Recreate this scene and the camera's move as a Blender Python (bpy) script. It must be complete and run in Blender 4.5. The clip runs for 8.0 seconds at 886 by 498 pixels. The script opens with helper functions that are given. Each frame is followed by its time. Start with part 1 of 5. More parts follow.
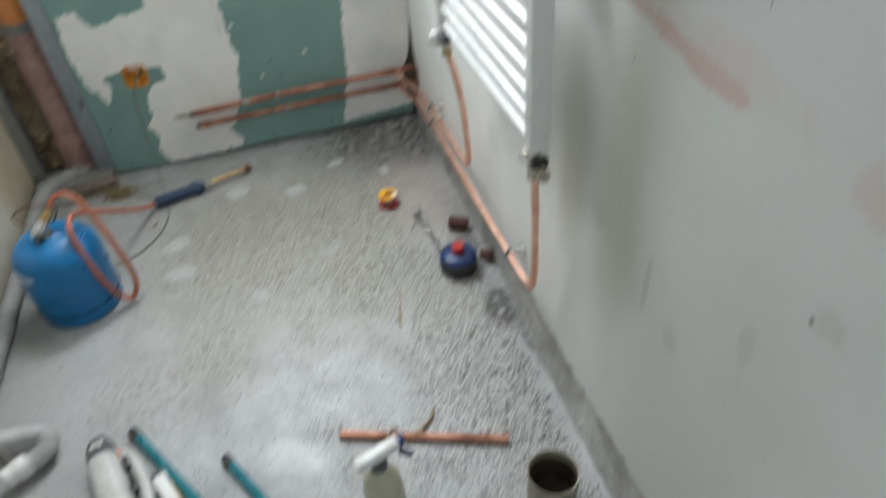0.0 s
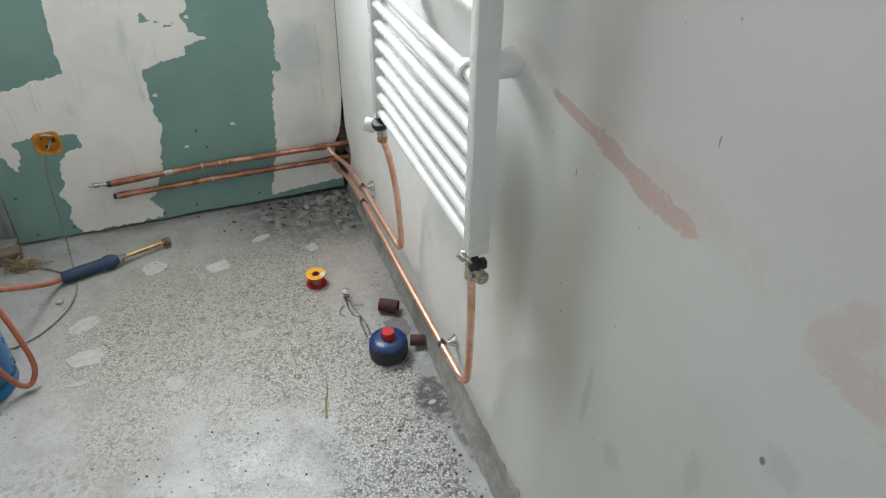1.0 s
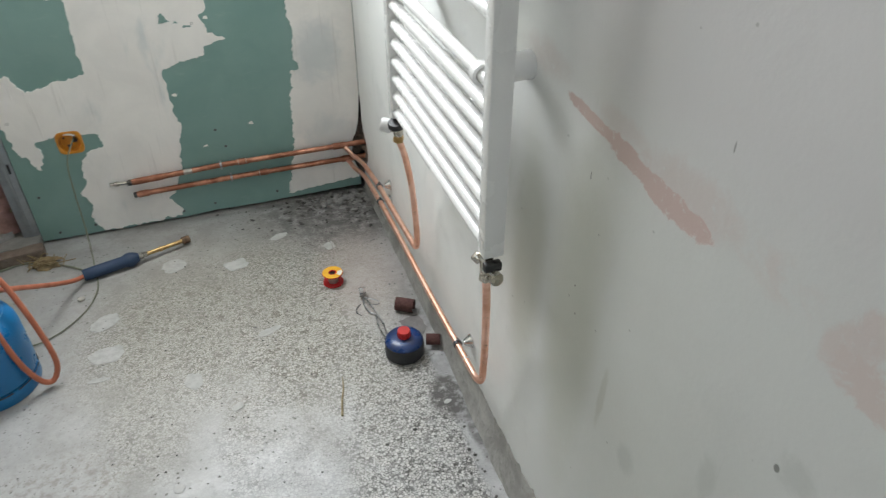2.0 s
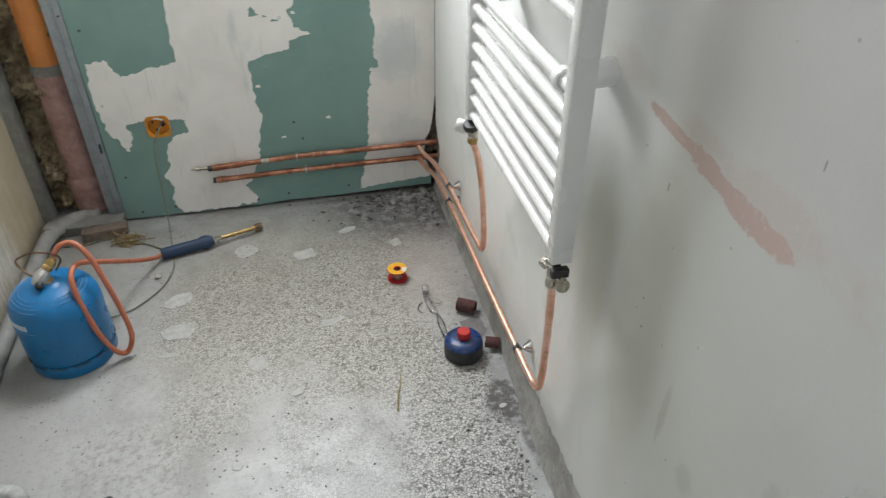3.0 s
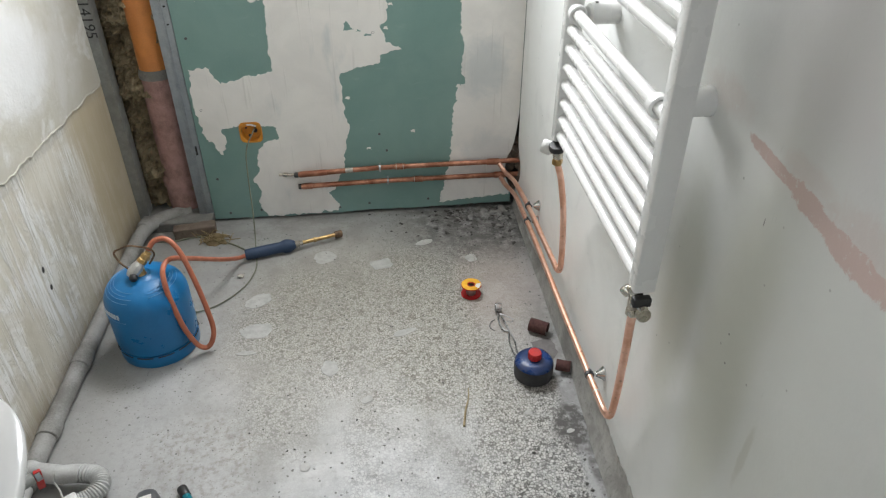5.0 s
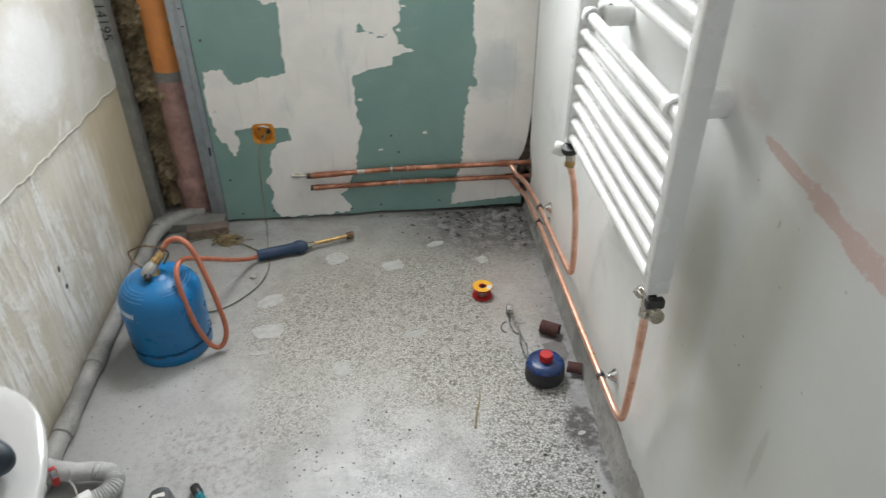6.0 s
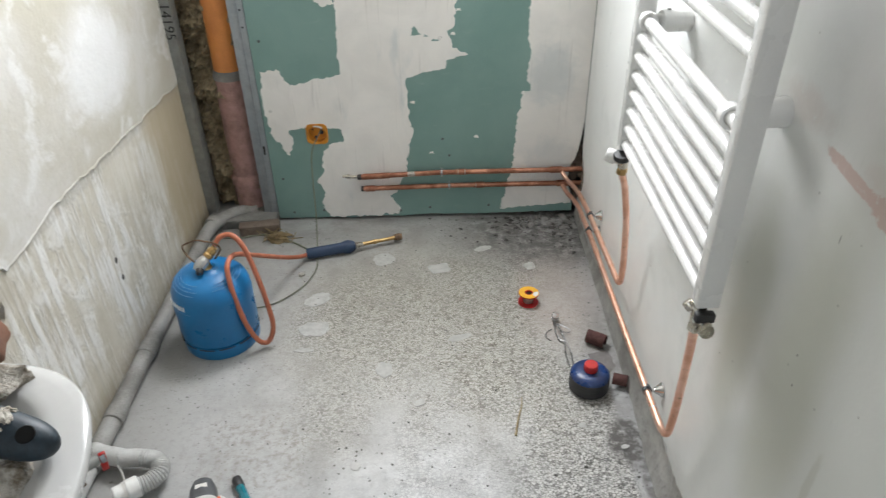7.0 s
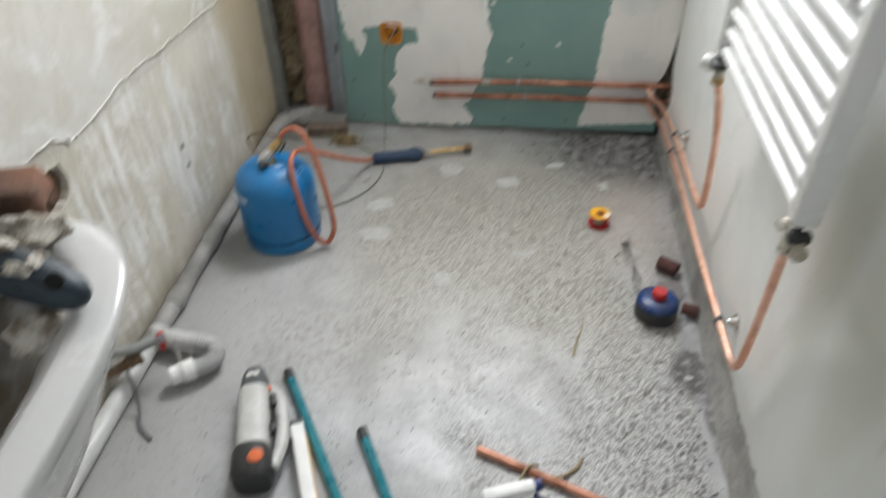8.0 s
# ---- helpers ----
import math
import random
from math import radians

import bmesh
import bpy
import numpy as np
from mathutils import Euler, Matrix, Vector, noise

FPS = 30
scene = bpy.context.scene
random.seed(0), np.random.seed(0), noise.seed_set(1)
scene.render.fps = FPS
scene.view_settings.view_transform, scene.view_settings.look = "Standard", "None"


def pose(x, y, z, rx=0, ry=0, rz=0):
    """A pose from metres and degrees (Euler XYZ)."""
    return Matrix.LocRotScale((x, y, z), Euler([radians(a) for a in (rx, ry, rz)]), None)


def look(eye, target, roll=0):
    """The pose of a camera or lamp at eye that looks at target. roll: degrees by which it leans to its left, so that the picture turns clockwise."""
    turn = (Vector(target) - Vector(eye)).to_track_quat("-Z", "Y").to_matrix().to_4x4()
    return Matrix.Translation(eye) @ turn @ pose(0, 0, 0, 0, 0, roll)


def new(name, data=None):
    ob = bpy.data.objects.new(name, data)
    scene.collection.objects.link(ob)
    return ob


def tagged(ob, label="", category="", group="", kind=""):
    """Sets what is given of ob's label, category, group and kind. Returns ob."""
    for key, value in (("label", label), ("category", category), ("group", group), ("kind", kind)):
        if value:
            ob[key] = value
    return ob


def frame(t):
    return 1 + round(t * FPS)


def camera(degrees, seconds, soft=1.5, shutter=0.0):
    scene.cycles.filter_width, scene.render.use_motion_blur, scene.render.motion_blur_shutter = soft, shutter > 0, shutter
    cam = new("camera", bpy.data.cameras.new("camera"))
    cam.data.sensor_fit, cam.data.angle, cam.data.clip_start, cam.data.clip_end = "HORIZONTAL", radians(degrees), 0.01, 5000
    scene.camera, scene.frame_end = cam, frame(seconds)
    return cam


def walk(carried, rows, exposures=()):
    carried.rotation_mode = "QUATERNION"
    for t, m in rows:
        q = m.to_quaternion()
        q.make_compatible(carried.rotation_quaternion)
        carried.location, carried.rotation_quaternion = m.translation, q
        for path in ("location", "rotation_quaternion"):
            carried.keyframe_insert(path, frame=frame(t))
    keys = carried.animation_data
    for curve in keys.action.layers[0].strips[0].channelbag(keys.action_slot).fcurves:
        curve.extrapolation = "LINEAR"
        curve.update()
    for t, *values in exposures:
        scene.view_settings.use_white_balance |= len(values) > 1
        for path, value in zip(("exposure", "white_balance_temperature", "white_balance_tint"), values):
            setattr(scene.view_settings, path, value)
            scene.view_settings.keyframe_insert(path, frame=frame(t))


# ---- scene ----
cam = camera(64.9, 8.0, soft=1.2, shutter=0.7)
PATH = [
    (0, (-0.439, -2.127, 1.224), (-0.103, -0.644, -0.076), -5.2),
    (0.2, (-0.455, -2.102, 1.259), (-0.001, -0.591, 0.03), -3.2),
    (0.5, (-0.432, -2.052, 1.251), (0.072, -0.539, 0.045), -2.1),
    (1, (-0.431, -2.049, 1.251), (0.145, -0.538, 0.075), 0.8),
    (1.2, (-0.425, -2.047, 1.249), (0.154, -0.54, 0.069), 0.5),
    (2.3, (-0.426, -2.048, 1.262), (0.046, -0.51, 0.075), -0.2),
    (2.5, (-0.424, -2.043, 1.257), (0.002, -0.49, 0.072), -0.2),
    (3, (-0.437, -2.052, 1.259), (-0.08, -0.475, 0.081), 0.2),
    (3.5, (-0.443, -2.054, 1.257), (-0.154, -0.462, 0.081), 0.4),
    (4, (-0.458, -2.054, 1.259), (-0.245, -0.435, 0.105), 0.6),
    (4.5, (-0.459, -2.053, 1.261), (-0.291, -0.417, 0.123), 0.3),
    (5.8, (-0.447, -2.049, 1.274), (-0.282, -0.424, 0.12), -0.7),
    (6, (-0.462, -2.055, 1.267), (-0.324, -0.416, 0.129), -0.4),
    (6.5, (-0.457, -2.05, 1.262), (-0.395, -0.412, 0.116), -0.9),
    (7, (-0.454, -2.05, 1.262), (-0.458, -0.397, 0.136), -1.2),
    (7.2, (-0.437, -2.043, 1.248), (-0.478, -0.393, 0.119), -2.1),
    (7.5, (-0.427, -2.033, 1.254), (-0.489, -0.401, 0.099), -1.5),
    (7.8, (-0.430, -2.027, 1.212), (-0.568, -0.433, -0.010), -1.2),
    (8, (-0.448, -2.021, 1.181), (-0.643, -0.502, -0.105), -1.2),
]
walk(cam, [(t, look(eye, target, roll)) for t, eye, target, roll in PATH], [
    (0, -0.14, 6250, 6), (0.5, -0.12, 6300, 6.5), (1.0, -0.10, 6350, 7), (2.5, -0.09, 6450, 8.5), (3.5, -0.09, 6500, 9), (4.5, -0.09, 6500, 9.5),
    (6.0, -0.06, 6500, 9.5), (7.0, 0.05, 6500, 10), (7.5, 0.05, 6500, 10), (8.0, 0.01, 6500, 10)])

# ---- light ----
world = bpy.data.worlds.new("world")
scene.world = world
world.use_nodes = True
wt = world.node_tree
sky = wt.nodes.new("ShaderNodeTexSky")
sky.sky_type = "NISHITA"
sky.sun_disc = False
sky.sun_elevation = radians(48)
sky.sun_rotation = radians(200)
wt.links.new(sky.outputs[0], wt.nodes["Background"].inputs[0])
wt.nodes["Background"].inputs[1].default_value = 0.1


def area_lamp(name, at, target, width, height, watts, colour):
    data = bpy.data.lights.new(name, "AREA")
    data.shape, data.size, data.size_y, data.energy, data.color = "RECTANGLE", width, height, watts, colour
    ob = new(name, data)
    ob.matrix_world = look(at, target)
    return ob


area_lamp("window_daylight", (-0.52, 0.10, 1.66), (-0.48, -1.0, 0.9), 0.62, 0.80, 51, (0.948, 0.968, 1.0))
# added fill from behind the camera; no source is known there
area_lamp("south_fill", (-0.62, -3.17, 1.2), (-0.62, 0, 0.9), 0.74, 1.7, 3.6, (0.90, 0.965, 1.0))

# ---- node helpers ----


class Val:
    """A number or vector that flows through a node tree."""

    def __init__(self, tree, socket):
        self.tree, self.socket = tree, socket

    def op(self, kind, other=None, third=None):
        n = self.tree.nodes.new("ShaderNodeMath")
        n.operation = kind
        for i, v in enumerate((self, other, third)):
            if isinstance(v, Val):
                self.tree.links.new(v.socket, n.inputs[i])
            elif v is not None:
                n.inputs[i].default_value = v
        return Val(self.tree, n.outputs[0])

    def __add__(self, o): return self.op("ADD", o)
    def __sub__(self, o): return self.op("SUBTRACT", o)
    def __mul__(self, o): return self.op("MULTIPLY", o)
    def __truediv__(self, o): return self.op("DIVIDE", o)
    def max(self, o): return self.op("MAXIMUM", o)
    def min(self, o): return self.op("MINIMUM", o)
    def abs(self): return self.op("ABSOLUTE")
    def inv(self): return self.op("MULTIPLY_ADD", -1.0, 1.0)

    def step(self, lo, hi):
        n = self.tree.nodes.new("ShaderNodeMapRange")
        n.interpolation_type = "SMOOTHSTEP"
        self.tree.links.new(self.socket, n.inputs[0])
        flip = lo > hi
        n.inputs[1].default_value, n.inputs[2].default_value = min(lo, hi), max(lo, hi)
        n.inputs[3].default_value, n.inputs[4].default_value = (1, 0) if flip else (0, 1)
        return Val(self.tree, n.outputs[0])


class Paint:
    """A principled material and shortcuts to the textures that feed it."""

    def __init__(self, name, rough=0.6, metal=0.0):
        self.mat = bpy.data.materials.new(name)
        self.mat.use_nodes = True
        self.tree = self.mat.node_tree
        self.shader = self.tree.nodes["Principled BSDF"]
        self.shader.inputs["Roughness"].default_value = rough
        self.shader.inputs["Metallic"].default_value = metal
        tc = self.tree.nodes.new("ShaderNodeTexCoord")
        self.vec = tc.outputs["Object"]
        sep = self.tree.nodes.new("ShaderNodeSeparateXYZ")
        self.tree.links.new(self.vec, sep.inputs[0])
        self.x, self.y, self.z = (Val(self.tree, sep.outputs[i]) for i in range(3))

    def scaled(self, sx, sy, sz):
        n = self.tree.nodes.new("ShaderNodeVectorMath")
        n.operation = "MULTIPLY"
        self.tree.links.new(self.vec, n.inputs[0])
        n.inputs[1].default_value = (sx, sy, sz)
        return n.outputs[0]

    def noise(self, scale, detail=4, rough=0.55, distort=0.0, vec=None):
        n = self.tree.nodes.new("ShaderNodeTexNoise")
        self.tree.links.new(vec or self.vec, n.inputs["Vector"])
        n.inputs["Scale"].default_value, n.inputs["Detail"].default_value = scale, detail
        n.inputs["Roughness"].default_value, n.inputs["Distortion"].default_value = rough, distort
        return Val(self.tree, n.outputs["Fac"])

    def cells(self, scale, feature="F1", out="Distance", rand=1.0, vec=None):
        n = self.tree.nodes.new("ShaderNodeTexVoronoi")
        n.feature = feature
        self.tree.links.new(vec or self.vec, n.inputs["Vector"])
        n.inputs["Scale"].default_value, n.inputs["Randomness"].default_value = scale, rand
        return Val(self.tree, n.outputs[out])

    def grey(self, colour):
        n = self.tree.nodes.new("ShaderNodeSeparateColor")
        self.tree.links.new(colour.socket, n.inputs[0])
        return Val(self.tree, n.outputs[0])

    def any_one(self):
        n = self.tree.nodes.new("ShaderNodeObjectInfo")
        return Val(self.tree, n.outputs["Random"])

    def mix(self, fac, a, b):
        n = self.tree.nodes.new("ShaderNodeMix")
        n.data_type = "RGBA"
        if isinstance(fac, Val):
            self.tree.links.new(fac.socket, n.inputs[0])
        else:
            n.inputs[0].default_value = fac
        for i, c in ((6, a), (7, b)):
            if isinstance(c, Val):
                self.tree.links.new(c.socket, n.inputs[i])
            else:
                n.inputs[i].default_value = (*c, 1)
        return Val(self.tree, n.outputs[2])

    def spot(self, u, v, cu, cv, ru, rv, edge=0.5, wobble=None):
        """1 inside an ellipse of radii ru, rv round (cu, cv), fading out over the part edge of it."""
        du, dv = (u - cu) / ru, (v - cv) / rv
        d = (du * du + dv * dv).op("SQRT")
        if wobble is not None:
            d = d + wobble
        return d.step(1.0 + edge * 0.5, 1.0 - edge * 0.5)

    def colour(self, c):
        if isinstance(c, Val):
            self.tree.links.new(c.socket, self.shader.inputs["Base Color"])
        else:
            self.shader.inputs["Base Color"].default_value = (*c, 1)
        return self

    def rough(self, v):
        self.tree.links.new(v.socket, self.shader.inputs["Roughness"])
        return self

    def bump(self, v, depth, strength=1.0):
        n = self.tree.nodes.new("ShaderNodeBump")
        n.inputs["Distance"].default_value, n.inputs["Strength"].default_value = depth, strength
        self.tree.links.new(v.socket, n.inputs["Height"])
        self.tree.links.new(n.outputs[0], self.shader.inputs["Normal"])
        return self


def plain(name, a, b=None, rough=0.5, metal=0.0, scale=30, bump=0.0, fine=250):
    """A surface of two near tones with grain and smudges."""
    p = Paint(name, rough, metal)
    b = b or tuple(c * 0.72 for c in a)
    big, small = p.noise(scale, 5, 0.6), p.noise(fine, 3, 0.6)
    fac = (big * 0.7 + small * 0.3).step(0.35, 0.68)
    p.colour(p.mix(fac, a, b))
    p.rough(big.step(0.3, 0.7) * 0.16 + (rough - 0.08))
    if bump:
        p.bump(big * 0.5 + small * 0.5, bump)
    return p.mat


# ---- materials ----
def floor_material():
    p = Paint("worn_terrazzo", 0.5)
    x, y = p.x, p.y
    n1, n2, n3 = p.noise(2.3, 6, 0.6, 0.4), p.noise(9, 6, 0.62, 0.3), p.noise(60, 4, 0.6)
    # cement film: light grey, clouded
    film = p.mix(n2.step(0.32, 0.68), (0.44, 0.443, 0.443), (0.315, 0.315, 0.31))
    film = p.mix(n1.step(0.42, 0.66) * 0.55, film, (0.50, 0.503, 0.505))
    film = p.mix(n3.step(0.5, 0.72) * 0.35, film, (0.24, 0.238, 0.23))
    # terrazzo: pale chips in grey cement
    wob = p.tree.nodes.new("ShaderNodeVectorMath")
    wob.operation = "ADD"
    p.tree.links.new(p.vec, wob.inputs[0])
    off = p.tree.nodes.new("ShaderNodeTexNoise")
    off.inputs["Scale"].default_value = 110
    p.tree.links.new(p.vec, off.inputs["Vector"])
    sub = p.tree.nodes.new("ShaderNodeVectorMath")
    sub.operation = "SCALE"
    sub.inputs["Scale"].default_value = 0.0018
    p.tree.links.new(off.outputs["Color"], sub.inputs[0])
    p.tree.links.new(sub.outputs[0], wob.inputs[1])
    vec = wob.outputs[0]
    edge = p.cells(148, "DISTANCE_TO_EDGE", "Distance", 1.0, vec)
    tone = p.grey(p.cells(148, "F1", "Color", 1.0, vec))
    edge2 = p.cells(270, "DISTANCE_TO_EDGE", "Distance", 1.0, vec)
    tone2 = p.grey(p.cells(270, "F1", "Color", 1.0, vec))
    big = tone.step(0.17, 0.19)
    chip = edge.step(0.045, 0.095) * big
    chip_s = edge2.step(0.06, 0.13) * tone2.step(0.30, 0.33) * big.inv() * edge.step(0.03, 0.07)
    chips = chip.max(chip_s * 0.85)
    chip_col = p.mix((tone * 0.5 + tone2 * 0.5).step(0.2, 0.8), (0.40, 0.388, 0.36), (0.62, 0.612, 0.585))
    bed = p.mix(n3.step(0.35, 0.7), (0.120, 0.116, 0.108), (0.060, 0.057, 0.052))
    bed = p.mix(p.noise(6, 5, 0.65, 0.4).step(0.48, 0.62) * 0.7, bed, (0.062, 0.058, 0.051))
    terrazzo = p.mix(chips, bed, chip_col)
    # where the film has worn off
    wx, wy = x + (n2 - 0.5) * 0.22 + (n1 - 0.5) * 0.20, y + (n2 - 0.5) * 0.18
    worn = wx.step(-0.60, -0.40) * wy.step(-0.10, -0.34)
    worn = worn.max(p.spot(x, y, -0.62, -0.55, 0.24, 0.26, 0.9, (n2 - 0.5) * 1.2) * 0.9)
    worn = worn.max(p.spot(x, y, -0.72, -0.84, 0.10, 0.15, 1.0, (n2 - 0.5) * 1.2) * 0.55)
    clean = p.spot(x, y, -0.40, -1.06, 0.12, 0.20, 0.9, (n2 - 0.5) * 1.2)
    clean = clean.max(p.spot(x, y, -0.10, -0.52, 0.11, 0.24, 0.8, (n2 - 0.5) * 1.2) * 0.9)
    clean = clean.max(p.spot(x, y, -0.47, -1.50, 0.26, 0.22, 1.0, (n2 - 0.5) * 1.2) * 0.7)
    worn = worn * (clean * 0.80).inv()
    patchy = p.noise(24, 5, 0.65).step(0.34, 0.58)
    worn = worn * (patchy * 0.30 + 0.70) * (x + (n2 - 0.5) * 0.03).step(-0.040, -0.065)
    col = p.mix(worn * 0.90 + 0.06, film, terrazzo)
    # sparse dark specks all over
    speck = (p.cells(85, "F1", "Distance", 1.0, vec) + (p.noise(150, 3, 0.7) - 0.5) * 0.9 + (p.noise(40, 3, 0.6) - 0.5) * 0.5).step(0.22, 0.12) * p.grey(p.cells(85, "F1", "Color", 1.0, vec)).step(0.68, 0.72) * p.noise(5, 4, 0.6).step(0.38, 0.54)
    col = p.mix(speck * 0.75, col, (0.07, 0.065, 0.06))
    pits = (p.cells(170, "F1", "Distance", 1.0, vec) + (p.noise(60, 3, 0.6) - 0.5) * 0.7).step(0.28, 0.16) * p.grey(p.cells(170, "F1", "Color", 1.0, vec)).step(0.72, 0.76) * p.noise(3.2, 5, 0.65, 0.5).step(0.40, 0.56)
    col = p.mix(pits * 0.6, col, (0.095, 0.088, 0.075))
    pale = p.noise(16, 6, 0.7, 0.6).step(0.62, 0.74)
    col = p.mix(pale * 0.35, col, (0.58, 0.58, 0.57))
    # dirty brown-grey far end, darkened further to paint in its weaker light
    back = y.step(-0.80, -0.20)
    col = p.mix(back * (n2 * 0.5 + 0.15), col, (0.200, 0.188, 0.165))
    flake = p.cells(120, "F1", "Distance", 1.0, vec).step(0.30, 0.18) * p.grey(p.cells(120, "F1", "Color", 1.0, vec)).step(0.50, 0.56)
    corner = p.spot(x, y, -0.15, -0.15, 0.42, 0.30, 1.1, (n2 - 0.5) * 1.3)
    corner = corner.max(p.spot(x, y, -0.12, -1.19, 0.06, 0.06, 1.0, (n2 - 0.5) * 1.6)).max(p.spot(x, y, -0.48, -0.56, 0.26, 0.24, 1.0, (n2 - 0.5) * 2.0) * 0.5)
    col = p.mix(flake * corner * 0.85, col, (0.055, 0.048, 0.038))
    # ochre bloom of the worn middle
    ochre = p.spot(x, y, -0.55, -0.62, 0.42, 0.42, 1.2, (n1 - 0.5) * 1.2)
    col = p.mix(ochre * 0.28, col, (0.33, 0.29, 0.20))
    # reddish mortar dust beside the wall
    dust = p.spot(x, y, -0.12, -0.44, 0.12, 0.20, 1.0, (n2 - 0.5) * 1.4)
    col = p.mix(dust * 0.32, col, (0.40, 0.31, 0.27))
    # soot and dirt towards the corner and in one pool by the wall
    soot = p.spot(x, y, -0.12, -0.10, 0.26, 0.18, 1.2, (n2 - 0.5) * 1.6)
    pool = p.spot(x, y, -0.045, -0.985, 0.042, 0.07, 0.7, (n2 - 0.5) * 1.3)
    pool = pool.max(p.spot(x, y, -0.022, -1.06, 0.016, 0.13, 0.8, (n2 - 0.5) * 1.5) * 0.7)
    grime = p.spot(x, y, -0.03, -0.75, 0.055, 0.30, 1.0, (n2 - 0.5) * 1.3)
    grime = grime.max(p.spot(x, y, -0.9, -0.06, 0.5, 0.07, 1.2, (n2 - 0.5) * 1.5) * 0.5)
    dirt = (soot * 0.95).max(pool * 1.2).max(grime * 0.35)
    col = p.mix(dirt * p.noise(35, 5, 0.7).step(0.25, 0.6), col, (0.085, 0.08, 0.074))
    # brownish grime by the west wall, deepened to paint in the shade there
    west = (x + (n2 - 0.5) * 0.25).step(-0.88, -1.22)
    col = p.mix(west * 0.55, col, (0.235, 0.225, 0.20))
    rust = p.spot(x, y, -0.88, -1.0, 0.14, 0.12, 1.0, (n2 - 0.5) * 1.6)
    col = p.mix(rust * n3.step(0.4, 0.7) * 0.5, col, (0.20, 0.17, 0.13))
    p.colour(col)
    p.rough((n2.step(0.3, 0.7) * 0.25 + 0.38) - worn * 0.06)
    p.bump(n3 * 0.12 + chips * worn * 0.22 + n2 * 0.5 - speck * 0.5, 0.003)
    return p.mat


def east_material():
    p = Paint("stained_white_wall", 0.62)
    y, z = p.y, p.z
    n1, n2, n3 = p.noise(2.2, 5, 0.6, 0.5), p.noise(9, 6, 0.62, 0.4), p.noise(120, 4, 0.6)
    col = p.mix(n1.step(0.35, 0.68), (0.80, 0.805, 0.785), (0.72, 0.725, 0.705))
    col = p.mix(n2.step(0.5, 0.75) * 0.3, col, (0.54, 0.55, 0.53))
    # greyed south of the radiator: the window light's falloff, painted in
    falloff = (y + (n1 - 0.5) * 0.5 + (n2 - 0.5) * 0.15).step(-1.10, -1.50)
    col = p.mix(falloff * 0.75, col, (0.545, 0.555, 0.53))
    # mauve tone high up, deepened to paint in the weaker light there
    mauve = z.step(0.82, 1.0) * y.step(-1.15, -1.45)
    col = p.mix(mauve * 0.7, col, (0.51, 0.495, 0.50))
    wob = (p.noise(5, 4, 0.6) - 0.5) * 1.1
    # greenish mould bands with the radiator's soft shadow painted into them
    mould_shade = p.spot(y, z, -1.235, 0.56, 0.05, 0.24, 1.1, wob)
    mould_shade = mould_shade.max(p.spot(y, z, -1.395, 0.55, 0.065, 0.30, 1.2, wob) * 0.9)
    mould_shade = mould_shade.max(p.spot(y, z, -1.62, 0.40, 0.20, 0.30, 1.2, wob * 1.3) * 0.35)
    col = p.mix(mould_shade * 0.34, col, (0.37, 0.38, 0.255))
    damp = p.spot(y, z, -1.75, 0.75, 0.16, 0.22, 1.2, wob) * 0.25
    col = p.mix(damp, col, (0.40, 0.41, 0.40))
    # scraped bands that bare the pink coat
    rag = (p.noise(26, 6, 0.7, 0.6) - 0.5)
    sag = z + (y + 1.32) * -0.10
    band = p.spot(y, sag, -1.375, 0.890, 0.070, 0.0085, 0.25, rag * 2.0).max(p.spot(y, sag, -1.452, 0.8905, 0.042, 0.0150, 0.18, rag * 1.7))
    band = band.max(p.spot(y, sag, -1.538, 0.888, 0.060, 0.0175, 0.18, rag * 1.7)).max(p.spot(y, sag, -1.585, 0.894, 0.026, 0.010, 0.30, rag * 2.4))
    rub = p.noise(12, 5, 0.7, 0.4).step(0.42, 0.62)
    band2 = (p.spot(y + (z - 0.86) * 0.55, z, -1.772, 0.888, 0.020, 0.034, 0.7, rag * 2.6) * 0.8).max(p.spot(y, z, -1.835, 0.858, 0.055, 0.024, 0.5, rag * 2.6)).max(p.spot(y, z, -1.95, 0.845, 0.10, 0.03, 0.6, rag * 2.6))
    faint = p.spot(y, z, -1.24, 0.915, 0.06, 0.022, 1.0, rag * 1.5) * 0.30
    faint = faint.max(p.spot(y, z, -1.44, 0.905, 0.05, 0.014, 0.9, rag * 2.0) * 0.25).max(p.spot(y, z, -1.56, 0.893, 0.08, 0.026, 1.0, rag * 2.4) * 0.34)
    faint = faint.max(p.spot(y, z, -1.68, 0.885, 0.07, 0.022, 1.0, rag * 2.5) * rub * 0.28)
    pink = (band * 0.95).max(band2 * 0.55).max(faint)
    worn = p.noise(70, 5, 0.7).step(0.27, 0.45)
    col = p.mix(pink * worn * 0.80, col, (0.50, 0.345, 0.31))
    drip = p.spot(y + (z - 0.50) * 0.05, z, -1.493, 0.510, 0.007, 0.055, 0.8, rag * 1.4)
    col = p.mix(drip * 0.28, col, (0.30, 0.285, 0.21))
    mark = p.spot(y, z, -1.611, 0.965, 0.0009, 0.006, 0.6)
    mark = mark.max(p.spot(y, z, -1.769, 0.708, 0.0035, 0.005, 0.5))
    mark = mark.max(p.spot(y, z, -1.388, 0.813, 0.001, 0.006, 0.5)).max(p.spot(y, z, -1.397, 0.589, 0.0018, 0.002, 0.5)).max(p.spot(y, z, -1.387, 0.633, 0.0018, 0.0018, 0.5))
    col = p.mix(mark * 0.8, col, (0.10, 0.10, 0.09))
